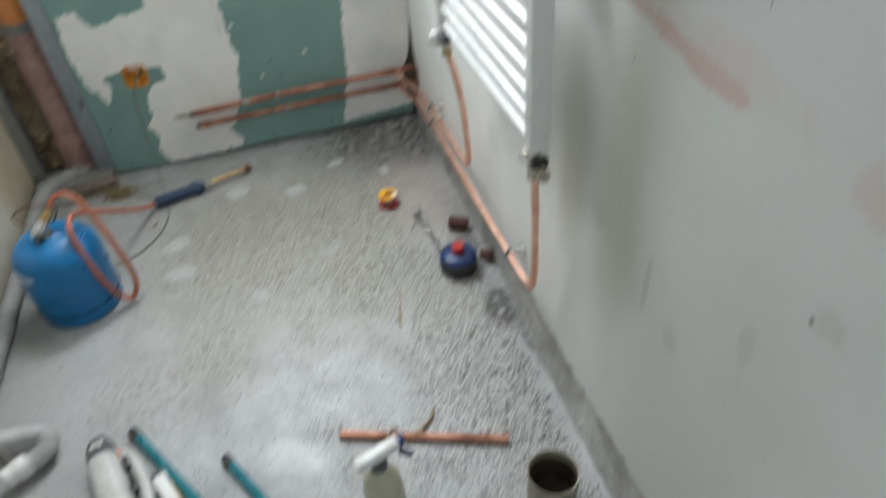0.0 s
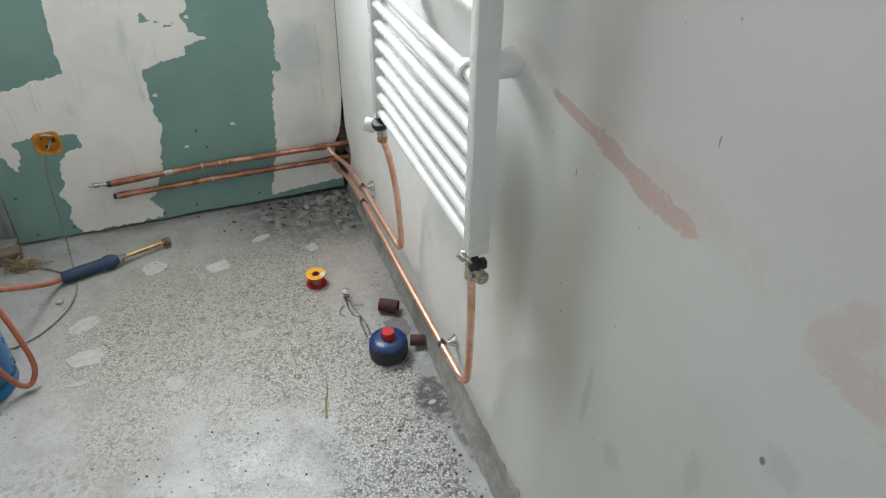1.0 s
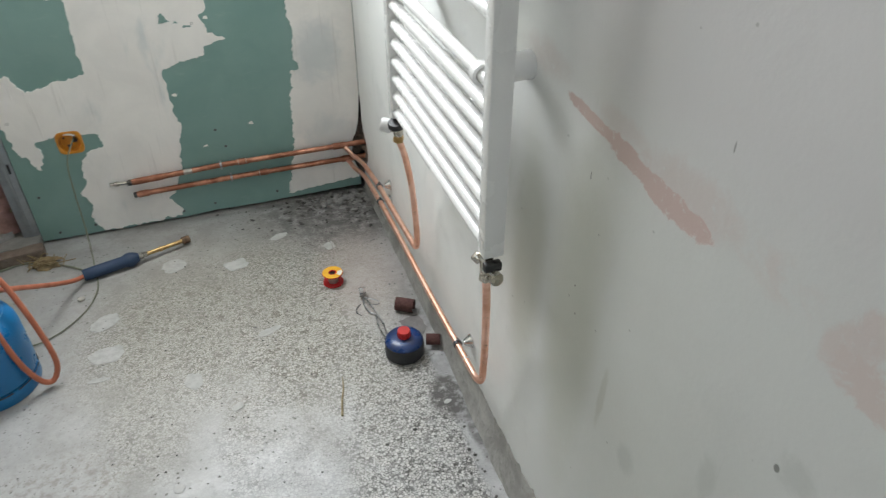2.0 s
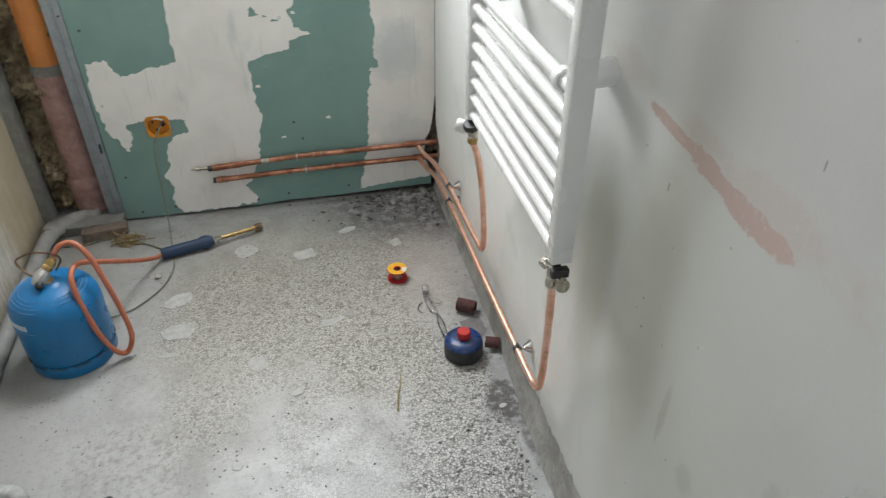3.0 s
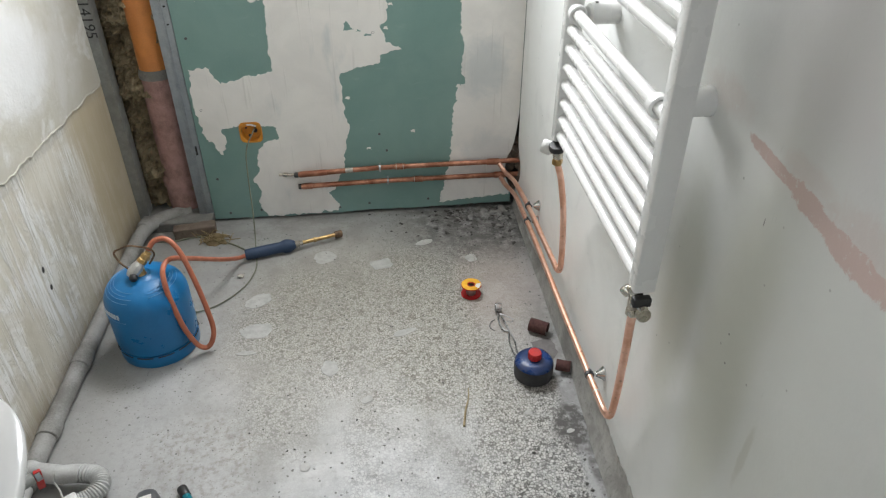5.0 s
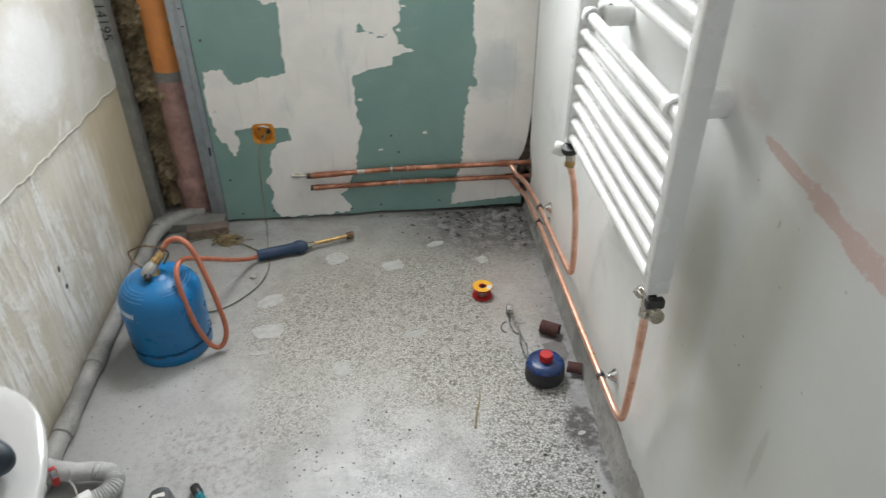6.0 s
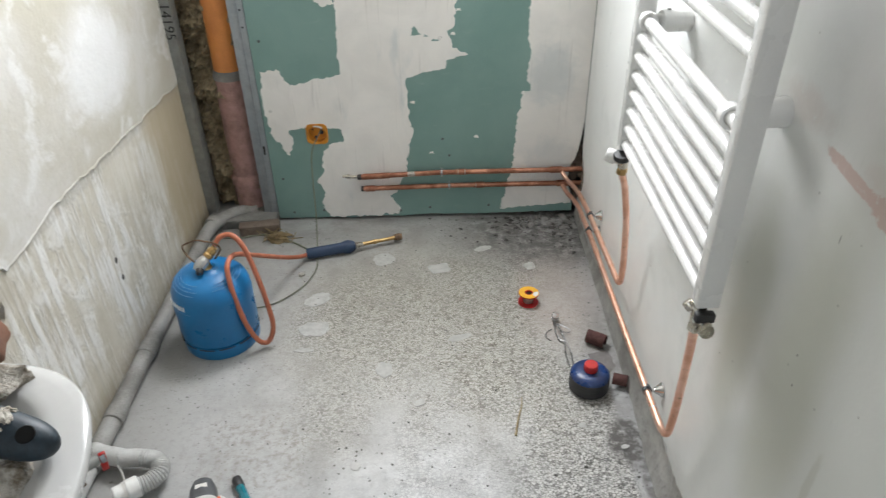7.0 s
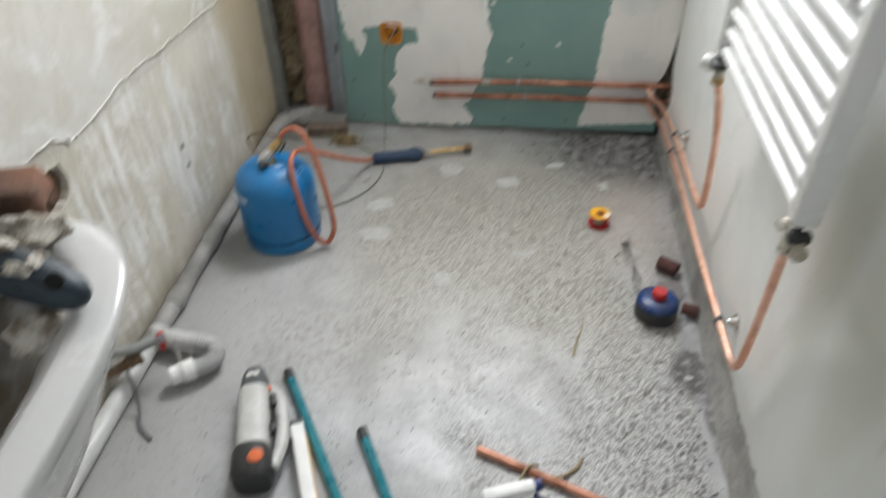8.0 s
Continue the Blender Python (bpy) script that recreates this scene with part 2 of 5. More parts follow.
    scratch = p.noise(3, 2, 0.5, 0, p.scaled(1, 55, 5)).step(0.71, 0.76) * n2.step(0.45, 0.6)
    col = p.mix(scratch * 0.22, col, (0.38, 0.39, 0.37))
    # dark stains and scuffs low on the wall
    blot = p.spot(y, z, -1.57, 0.47, 0.018, 0.022, 0.9, rag * 2.0).max(p.spot(y, z, -1.70, 0.60, 0.012, 0.03, 0.9, rag * 2.0)).max(p.spot(y, z, -1.79, 0.72, 0.02, 0.02, 1.0, rag * 2.5))
    col = p.mix(blot * 0.22, col, (0.25, 0.27, 0.24))
    scar = p.cells(26, "F1", "Distance").step(0.07, 0.03) * p.grey(p.cells(26, "F1", "Color")).step(0.80, 0.84)
    col = p.mix(scar * 0.55, col, (0.20, 0.20, 0.18))
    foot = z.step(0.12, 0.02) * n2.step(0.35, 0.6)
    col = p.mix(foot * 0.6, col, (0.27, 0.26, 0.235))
    p.colour(col)
    p.rough(n2 * 0.2 + 0.48)
    p.bump(n2 * 0.6 + n3 * 0.15 - pink * worn * 0.12 + p.noise(30, 4) * 0.10, 0.0014)
    return p.mat


def west_material(upper):
    p = Paint("old_plaster_upper" if upper else "glue_streaked_plaster", 0.75)
    y, z = p.y, p.z
    n1, n2, n3 = p.noise(2.6, 6, 0.62, 0.6), p.noise(11, 6, 0.65, 0.4), p.noise(90, 4, 0.6)
    if upper:
        col = p.mix(n1.step(0.36, 0.62), (0.45, 0.425, 0.355), (0.54, 0.525, 0.49))
        col = p.mix(n2.step(0.52, 0.66) * 0.8, col, (0.63, 0.625, 0.605))
        col = p.mix(p.noise(14, 6, 0.7, 0.8).step(0.56, 0.68) * 0.5, col, (0.45, 0.425, 0.36))
        pit = p.cells(38, "F1", "Distance").step(0.16, 0.08) * p.grey(p.cells(38, "F1", "Color")).step(0.86, 0.9)
        col = p.mix(pit * 0.6, col, (0.25, 0.235, 0.20))
        white = p.spot(y, z, -0.45, 0.72, 0.16, 0.12, 0.8, (n2 - 0.5) * 1.2)
        col = p.mix(white * 0.65, col, (0.72, 0.725, 0.735))
        p.bump(n2 * 0.8 + n3 * 0.2 + p.noise(28, 5, 0.6) * 0.5, 0.0035)
    else:
        col = p.mix(n1.step(0.36, 0.64), (0.55, 0.52, 0.445), (0.43, 0.395, 0.315))
        tan = (y + (n2 - 0.5) * 0.12 + (n1 - 0.5) * 0.10 + (z - 0.3) * 0.12).step(-0.36, -0.22)
        col = p.mix(tan * 0.8, col, (0.41, 0.335, 0.215))
        runs = p.noise(4, 5, 0.65, 0.15, p.scaled(1, 9, 0.7))
        fine = p.noise(4, 4, 0.6, 0.1, p.scaled(1, 30, 1.5))
        patch = p.noise(5.5, 5, 0.65, 0.6).step(0.40, 0.58)
        glue = ((runs * 0.72 + fine * 0.28).step(0.46, 0.55) * (patch * 0.75 + 0.25) * n2.step(0.28, 0.46)).max(patch * n2.step(0.45, 0.62) * 0.7) * (tan * 0.88).inv()
        grey = (runs * 0.4 + p.noise(4, 3, 0.6, 0.1, p.scaled(1, 26, 0.9)) * 0.6).step(0.56, 0.62) * (tan * 0.9).inv()
        col = p.mix(glue * 0.95, col, (0.72, 0.715, 0.695))
        col = p.mix(grey * 0.6, col, (0.40, 0.375, 0.315))
        # undershadow of the coat's ragged edge, painted on as a grey band
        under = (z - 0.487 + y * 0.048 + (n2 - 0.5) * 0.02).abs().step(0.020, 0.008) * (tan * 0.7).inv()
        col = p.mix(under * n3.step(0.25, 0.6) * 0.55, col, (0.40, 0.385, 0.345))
        low = z.step(0.11, 0.02)
        col = p.mix(low * n2.step(0.3, 0.55) * 0.7, col, (0.23, 0.19, 0.13))
        hole = p.spot(y, z, -0.645, 0.29, 0.006, 0.008, 0.4).max(p.spot(y, z, -0.64, 0.235, 0.006, 0.007, 0.4))
        col = p.mix(hole, col, (0.03, 0.028, 0.024))
        p.bump(glue * 0.7 + n2 * 0.6 + n3 * 0.2 - hole * 2.0, 0.0032)
    p.colour(col)
    return p.mat


def board_material():
    p = Paint("green_plasterboard", 0.72)
    n1, n2 = p.noise(4, 5, 0.6, 0.3), p.noise(140, 3, 0.6)
    col = p.mix(n1.step(0.3, 0.7), (0.172, 0.288, 0.262), (0.210, 0.328, 0.300))
    wipe = p.noise(7, 5, 0.65, 0.5, p.scaled(2, 1, 6)).step(0.60, 0.75)
    col = p.mix(wipe * 0.18, col, (0.36, 0.43, 0.41))
    fleck = p.noise(48, 3, 0.6).step(0.74, 0.77)
    col = p.mix(fleck * 0.5, col, (0.55, 0.58, 0.56))
    p.colour(col)
    p.bump(n2, 0.0004)
    return p.mat


def filler_material():
    p = Paint("joint_compound", 0.8)
    n1, n2 = p.noise(5, 6, 0.62, 0.5), p.noise(22, 5, 0.65, 0.3)
    col = p.mix(n1.step(0.36, 0.66), (0.83, 0.805, 0.77), (0.75, 0.73, 0.70))
    see = p.noise(6, 5, 0.6, 0.2, p.scaled(1.6, 1, 0.5)).step(0.60, 0.74)
    col = p.mix(see * 0.42, col, (0.46, 0.52, 0.53))
    veil = p.spot(p.x, p.z, -0.12, 0.50, 0.07, 0.09, 1.0, (n2 - 0.5) * 1.4).max(p.spot(p.x, p.z, -0.10, 0.20, 0.09, 0.08, 1.1, (n2 - 0.5) * 1.6) * 0.8)
    col = p.mix(veil * 0.5, col, (0.44, 0.49, 0.51))
    trowel = p.noise(4, 3, 0.5, 0.1, p.scaled(22, 1, 0.8)).step(0.62, 0.70)
    col = p.mix(trowel * 0.25, col, (0.52, 0.50, 0.47))
    p.colour(col)
    p.bump(n2 * 0.6 + trowel * 0.4, 0.0012)
    return p.mat


def stone_material():
    p = Paint("rubble_masonry", 0.9)
    n1, n2 = p.noise(14, 6, 0.65, 0.5), p.noise(70, 5, 0.65)
    col = p.mix(n1.step(0.35, 0.65), (0.36, 0.285, 0.175), (0.22, 0.17, 0.10))
    col = p.mix(n2.step(0.52, 0.72) * 0.5, col, (0.41, 0.345, 0.235))
    col = p.mix(p.noise(7, 4).step(0.64, 0.74) * 0.4, col, (0.09, 0.072, 0.05))
    p.colour(col)
    p.bump(n1 * 0.5 + n2 * 0.5, 0.012)
    return p.mat


def concrete_material(name, a, b):
    p = Paint(name, 0.88)
    n1, n2 = p.noise(9, 6, 0.65, 0.4), p.noise(85, 5, 0.65)
    col = p.mix(n1.step(0.35, 0.65), a, b)
    col = p.mix(n2.step(0.55, 0.7) * 0.4, col, tuple(c * 0.45 for c in b))
    p.colour(col)
    p.bump(n1 * 0.5 + n2 * 0.5, 0.004)
    return p.mat


def copper_material(name, bright):
    p = Paint(name, 0.26, 1.0)
    n1, n2 = p.noise(18, 5, 0.65, 0.3), p.noise(90, 4, 0.6)
    col = p.mix(n1.step(0.36, 0.64), (0.93, 0.60, 0.47), (0.78, 0.44, 0.31)) if bright else \
        p.mix(n1.step(0.36, 0.62), (0.56, 0.28, 0.19), (0.33, 0.15, 0.095))
    col = p.mix(n2.step(0.60, 0.72) * 0.6, col, (0.16, 0.075, 0.05))
    p.colour(col)
    p.rough(n1.step(0.3, 0.7) * 0.22 + (0.32 if bright else 0.50))
    p.bump(n2, 0.0003)
    return p.mat


def ceramic_material():
    p = Paint("white_glazed_ceramic", 0.14)
    n1, n2 = p.noise(7, 6, 0.65, 0.6), p.noise(30, 5, 0.65)
    inside = p.z.step(0.738, 0.715) * p.spot(p.x, p.y, -1.01, -1.82, 0.205, 0.27, 0.15)
    col = p.mix(n1.step(0.5, 0.7) * 0.3, (0.52, 0.52, 0.51), (0.43, 0.42, 0.40))
    dirt = inside * (n1 * 0.5 + n2 * 0.5).step(0.30, 0.55)
    col = p.mix(dirt * 0.9, col, (0.21, 0.175, 0.12))
    p.colour(col)
    p.rough(dirt * 0.6 + (n2.step(0.5, 0.7) * 0.2 + 0.12))
    return p.mat


def painted_steel_material():
    p = Paint("blue_lacquered_steel", 0.33)
    n1, n2 = p.noise(16, 6, 0.65, 0.3), p.noise(110, 4, 0.6)
    col = p.mix(n1.step(0.4, 0.7), (0.004, 0.140, 0.350), (0.008, 0.165, 0.395))
    scuff = (n1 * 0.4 + n2 * 0.6).step(0.60, 0.68)
    col = p.mix(scuff * 0.25, col, (0.10, 0.26, 0.46))
    col = p.mix(p.noise(45, 5, 0.7, 0.5).step(0.68, 0.74) * 0.5, col, (0.02, 0.035, 0.07))
    p.colour(col)
    p.rough(n1.step(0.3, 0.7) * 0.2 + 0.26)
    p.bump(n1, 0.0008)
    return p.mat


def sticker_white():
    return plain("white_print", (0.72, 0.75, 0.78), (0.55, 0.62, 0.70), 0.5, scale=60)


M_FLOOR, M_EAST = floor_material(), east_material()
M_WEST_UP, M_WEST_LOW = west_material(True), west_material(False)
M_BOARD, M_FILLER, M_STONE = board_material(), filler_material(), stone_material()
M_CONCRETE = concrete_material("grey_concrete", (0.28, 0.272, 0.255), (0.165, 0.16, 0.148))
M_DIRTY_CONCRETE = concrete_material("dirty_concrete_foot", (0.43, 0.42, 0.395), (0.25, 0.243, 0.225))
M_DARK = concrete_material("dark_masonry", (0.07, 0.062, 0.055), (0.035, 0.03, 0.027))
M_BRICK_FACE = concrete_material("brown_brick_face", (0.20, 0.155, 0.12), (0.12, 0.09, 0.07))
M_PLAIN_WALL = concrete_material("plain_plaster", (0.60, 0.585, 0.55), (0.52, 0.505, 0.47))
M_CEILING = concrete_material("white_ceiling", (0.74, 0.735, 0.72), (0.68, 0.675, 0.66))
M_COPPER, M_COPPER_OLD = copper_material("bright_copper", True), copper_material("heat_stained_copper", False)
M_SOLDER = plain("solder_tin", (0.50, 0.46, 0.42), rough=0.45, metal=1.0, scale=80)
M_CHROME = plain("chrome", (0.72, 0.72, 0.72), (0.6, 0.6, 0.6), 0.16, 1.0)
M_NICKEL = plain("nickel_plate", (0.62, 0.59, 0.53), (0.47, 0.43, 0.36), 0.26, 1.0, 60)
M_SATIN = plain("satin_cast_metal", (0.56, 0.55, 0.53), (0.42, 0.41, 0.39), 0.38, 0.55, 60)
M_FLAKE = plain("dark_rubble_flake", (0.10, 0.095, 0.088), (0.035, 0.033, 0.03), 0.9, scale=40, bump=0.002)
M_BRASS = plain("worn_brass", (0.60, 0.43, 0.20), (0.38, 0.24, 0.10), 0.42, 1.0, 50)
M_BRASS_OLD = plain("corroded_brass", (0.22, 0.14, 0.085), (0.09, 0.06, 0.04), 0.6, 0.7, 70, 0.0015)
M_GALV = plain("galvanised_steel", (0.40, 0.43, 0.455), (0.31, 0.335, 0.355), 0.42, 0.7, 26)
M_GALV_DULL = plain("dull_galvanised_steel", (0.31, 0.315, 0.30), (0.24, 0.245, 0.235), 0.5, 0.45, 26)
M_STEEL = plain("wire_steel", (0.45, 0.45, 0.45), (0.30, 0.30, 0.30), 0.3, 1.0, 60)
M_WHITE_ENAMEL = plain("white_enamel", (0.76, 0.76, 0.745), (0.72, 0.72, 0.705), 0.25, scale=8)
M_WHITE_PLASTIC = plain("white_plastic", (0.79, 0.785, 0.765), (0.68, 0.67, 0.645), 0.4, scale=40)
M_BLACK_PLASTIC = plain("black_plastic", (0.018, 0.018, 0.019), (0.032, 0.031, 0.03), 0.42, scale=50)
M_SMEAR = plain("black_flux_smear", (0.010, 0.011, 0.014), (0.035, 0.035, 0.037), 0.5, scale=70)
M_CHARCOAL = plain("charcoal_plastic", (0.06, 0.063, 0.068), (0.095, 0.097, 0.10), 0.5, scale=40)
M_TOOL_GREY = plain("pale_grey_plastic", (0.56, 0.555, 0.53), (0.42, 0.41, 0.385), 0.48, scale=24)
M_ORANGE_PLASTIC = plain("orange_plastic", (0.72, 0.16, 0.045), (0.6, 0.12, 0.03), 0.42)
M_BOX_ORANGE = plain("orange_box_plastic", (0.66, 0.27, 0.022), (0.50, 0.19, 0.016), 0.45, scale=60)
M_PVC_ORANGE = plain("orange_drain_plastic", (0.66, 0.25, 0.062), (0.52, 0.19, 0.05), 0.42, scale=12)
M_PVC_PINK = plain("dusty_pink_drain_pipe", (0.43, 0.255, 0.23), (0.25, 0.15, 0.13), 0.85, scale=26, bump=0.002)
M_PVC_GREY = plain("dusty_grey_plastic", (0.31, 0.303, 0.287), (0.165, 0.158, 0.145), 0.68, scale=14, bump=0.0006)
M_PVC_LIGHT = plain("light_grey_plastic", (0.54, 0.54, 0.525), (0.38, 0.378, 0.365), 0.5, scale=20)
M_BLUE = painted_steel_material()
M_PRINT = sticker_white()
M_PRINT_FAINT = plain("faint_blue_print", (0.16, 0.34, 0.56), (0.09, 0.26, 0.50), 0.45, scale=60)
M_HOSE = plain("orange_rubber_hose", (0.46, 0.145, 0.075), (0.36, 0.11, 0.06), 0.5, scale=30)
M_HANDLE_BLUE = plain("dark_blue_grip", (0.012, 0.034, 0.082), (0.020, 0.042, 0.085), 0.5, scale=50)
M_BOTTLE_BLUE = plain("dark_blue_plastic", (0.012, 0.045, 0.17), (0.016, 0.03, 0.085), 0.3, scale=30)
M_RED = plain("red_plastic", (0.52, 0.022, 0.018), (0.40, 0.018, 0.014), 0.4, scale=60)
M_REEL_RED = plain("red_reel_plastic", (0.45, 0.012, 0.014), (0.36, 0.012, 0.012), 0.35, scale=60)
M_YELLOW = plain("yellow_label", (0.78, 0.42, 0.02), (0.72, 0.36, 0.018), 0.45, scale=90)
M_PAPER = plain("white_label", (0.72, 0.70, 0.66), (0.60, 0.58, 0.55), 0.7)
M_SANDPAPER = plain("brown_sandpaper", (0.095, 0.036, 0.03), (0.06, 0.025, 0.022), 0.85, scale=120, bump=0.0006)
M_FLAT_GREY = plain("flat_grey", (0.20, 0.185, 0.18), (0.14, 0.13, 0.125), 0.8)
M_WIRE_GREEN = plain("grey_green_cable", (0.19, 0.20, 0.135), (0.13, 0.135, 0.10), 0.6)
M_FIBRE = plain("tan_fibre", (0.29, 0.215, 0.11), (0.17, 0.125, 0.065), 0.9, scale=60)
M_STRAW = plain("dry_straw", (0.34, 0.27, 0.15), (0.22, 0.17, 0.09), 0.8)
M_SPLAT = plain("dried_plaster_splash", (0.46, 0.455, 0.435), (0.36, 0.355, 0.335), 0.85, scale=45, bump=0.0008)
M_RUBBLE = plain("plaster_rubble", (0.30, 0.295, 0.28), (0.07, 0.067, 0.062), 0.9, scale=28, bump=0.002)
M_LUMP = plain("mortar_lump", (0.56, 0.53, 0.47), (0.15, 0.115, 0.075), 0.9, scale=55, bump=0.006)
M_TEAL = plain("teal_lacquer", (0.010, 0.16, 0.20), (0.014, 0.19, 0.23), 0.3, scale=40)
M_SPRAY_BODY = plain("cloudy_plastic", (0.50, 0.48, 0.36), (0.42, 0.40, 0.30), 0.4)
M_TRIGGER = plain("navy_trigger_plastic", (0.02, 0.035, 0.14), (0.025, 0.045, 0.16), 0.35)
M_TIN = plain("smeared_tin", (0.38, 0.35, 0.28), (0.20, 0.18, 0.13), 0.5, 0.3, 30)
M_TIN_IN = plain("dried_brown_residue", (0.065, 0.05, 0.03), (0.03, 0.024, 0.016), 0.8, scale=30, bump=0.003)
M_TRAP = plain("dusty_black_rubber", (0.006, 0.013, 0.020), (0.018, 0.036, 0.052), 0.5, scale=22)
M_BRICK = concrete_material("old_red_brick", (0.22, 0.105, 0.065), (0.10, 0.06, 0.042))
M_HOLE = plain("black_void", (0.002, 0.002, 0.002), rough=1.0)
M_INK = plain("dark_ink", (0.035, 0.035, 0.035), rough=0.7)

# ---- shape helpers ----
def finish(name, bm, mat, smooth=35):
    me = bpy.data.meshes.new(name)
    bmesh.ops.recalc_face_normals(bm, faces=bm.faces)
    bm.to_mesh(me)
    bm.free()
    me.materials.append(mat)
    if smooth:
        me.polygons.foreach_set("use_smooth", [True] * len(me.polygons))
        me.set_sharp_from_angle(angle=radians(smooth))
    return new(name, me)


def part(name, bm, mat, parent, label="", smooth=35):
    ob = finish(name, bm, mat, smooth)
    ob.parent = parent
    if label:
        tagged(ob, label)
    return ob


def solid(name, bm, mat, label, category, group="", kind="", smooth=35):
    return tagged(finish(name, bm, mat, smooth), label, category, group, kind)


def thing(name, label, category, group="", kind=""):
    return tagged(new(name), label, category, group, kind)


def box(lo, hi, bevel=0.0, bm=None):
    bm = bm or bmesh.new()
    made = bmesh.ops.create_cube(bm, size=1)["verts"]
    for v in made:
        v.co = Vector([(a + b) / 2 + c * (b - a) for a, b, c in zip(lo, hi, v.co)])
    if bevel:
        edges = list({e for v in made for e in v.link_edges})
        bmesh.ops.bevel(bm, geom=edges, offset=bevel, segments=2, affect="EDGES", profile=0.5)
    return bm


def moved(bm, m):
    bmesh.ops.transform(bm, matrix=m, verts=bm.verts)
    return bm


def curve(points, n=8):
    """A smooth line through the points."""
    p = [Vector(q) for q in points]
    p = [p[0] * 2 - p[1], *p, p[-1] * 2 - p[-2]]
    out = []
    for i in range(1, len(p) - 2):
        for k in range(n):
            t = k / n
            a, b, c, d = p[i - 1:i + 3]
            out.append(0.5 * (2 * b + (c - a) * t + (2 * a - 5 * b + 4 * c - d) * t * t + (3 * b - a - 3 * c + d) * t ** 3))
    return out + [p[-2]]


def bent(points, radius, n=6):
    """A polyline with its corners rounded, as bent tube."""
    p = [Vector(q) for q in points]
    out = [p[0]]
    for a, b, c in zip(p, p[1:], p[2:]):
        u, v = (a - b), (c - b)
        r = min(radius, u.length * 0.48, v.length * 0.48)
        s, e = b + u.normalized() * r, b + v.normalized() * r
        for k in range(n + 1):
            t = k / n
            out.append(s * (1 - t) ** 2 + b * 2 * t * (1 - t) + e * t * t)
    return out + [p[-1]]


def sweep(points, radius, seg=12, bm=None, flat=1.0):
    """A closed tube along points; radius is a number or a function of the part of the way."""
    bm = bm or bmesh.new()
    pts = [Vector(q) for q in points]
    rings, side = [], None
    for i, q in enumerate(pts):
        d = (pts[min(i + 1, len(pts) - 1)] - pts[max(i - 1, 0)]).normalized()
        if side is None:
            side = d.orthogonal().normalized()
        side = (side - d * side.dot(d)).normalized()
        up = d.cross(side)
        r = radius(i / (len(pts) - 1)) if callable(radius) else radius
        rings.append([bm.verts.new(q + side * math.cos(a) * r + up * math.sin(a) * r * flat)
                      for a in (k * math.tau / seg for k in range(seg))])
    for a, b in zip(rings, rings[1:]):
        for k in range(seg):
            bm.faces.new((a[k], a[(k + 1) % seg], b[(k + 1) % seg], b[k]))
    bm.faces.new(rings[0][::-1])
    bm.faces.new(rings[-1])
    return bm


def rod(a, b, radius, seg=14, bm=None):
    return sweep([a, b], radius, seg, bm)


def lathe(profile, seg=32, m=None, bm=None):
    """A turned body: radius and height pairs round the z axis."""
    bm = bm or bmesh.new()
    rings = []
    for r, z in profile:
        if r < 1e-6:
            rings.append([bm.verts.new((0, 0, z))])
        else:
            rings.append([bm.verts.new((r * math.cos(a), r * math.sin(a), z)) for a in (k * math.tau / seg for k in range(seg))])
    for a, b in zip(rings, rings[1:]):
        for k in range(seg):
            quad = [a[k % len(a)], a[(k + 1) % len(a)], b[(k + 1) % len(b)], b[k % len(b)]]
            quad = list(dict.fromkeys(quad))
            if len(quad) > 2:
                bm.faces.new(quad)
    for ring in (rings[0], rings[-1]):
        if len(ring) > 1 and profile[0] != profile[-1]:
            bm.faces.new(ring)
    if m is not None:
        bmesh.ops.transform(bm, matrix=m, verts=[v for ring in rings for v in ring])
    return bm


def ragged(outline, step, amount, seed, keep=()):
    """The outline with its edges broken up; edges whose two ends both pass keep stay straight."""
    rnd = random.Random(seed)
    out = []
    for i, a in enumerate(outline):
        b = outline[(i + 1) % len(outline)]
        a, b = Vector(a), Vector(b)
        out.append(a)
        if any(k(a) and k(b) for k in keep):
            continue
        n = max(1, int((b - a).length / step))
        side = Vector((-(b - a).y, (b - a).x)).normalized()
        drift = 0.0
        for k in range(1, n):
            drift = drift * 0.6 + rnd.gauss(0, amount)
            out.append(a + (b - a) * (k / n) + side * drift)
    return out


def slab(outline, place, thick):
    """A plate: the outline's (u, v) through place(u, v, w), from w = 0 to w = thick."""
    bm = bmesh.new()
    lo = [bm.verts.new(place(u, v, 0)) for u, v in outline]
    hi = [bm.verts.new(place(u, v, thick)) for u, v in outline]
    bm.faces.new(lo[::-1])
    bm.faces.new(hi)
    n = len(lo)
    for i in range(n):
        bm.faces.new((lo[i], lo[(i + 1) % n], hi[(i + 1) % n], hi[i]))
    for f in bm.faces:
        f.normal_update()
    bmesh.ops.triangulate(bm, faces=[f for f in bm.faces if len(f.verts) > 4])
    return bm


def lump(size, seed, rough=0.3, m=None, bm=None, level=2):
    bm = bm or bmesh.new()
    verts = bmesh.ops.create_icosphere(bm, subdivisions=level, radius=1)["verts"]
    for v in verts:
        d = 1 + rough * noise.noise(v.co * 1.3 + Vector((seed * 7.1, seed * 3.3, 0))) + rough * 0.5 * noise.noise(v.co * 3.1 + Vector((0, seed * 5.7, 0)))
        v.co = Vector([c * s * d for c, s in zip(v.co, size)])
        if m is not None:
            v.co = m @ v.co
    return bm


def along(a, b):
    """A pose at a whose z axis points to b."""
    a, b = Vector(a), Vector(b)
    return Matrix.Translation(a) @ (b - a).to_track_quat("Z", "Y").to_matrix().to_4x4()


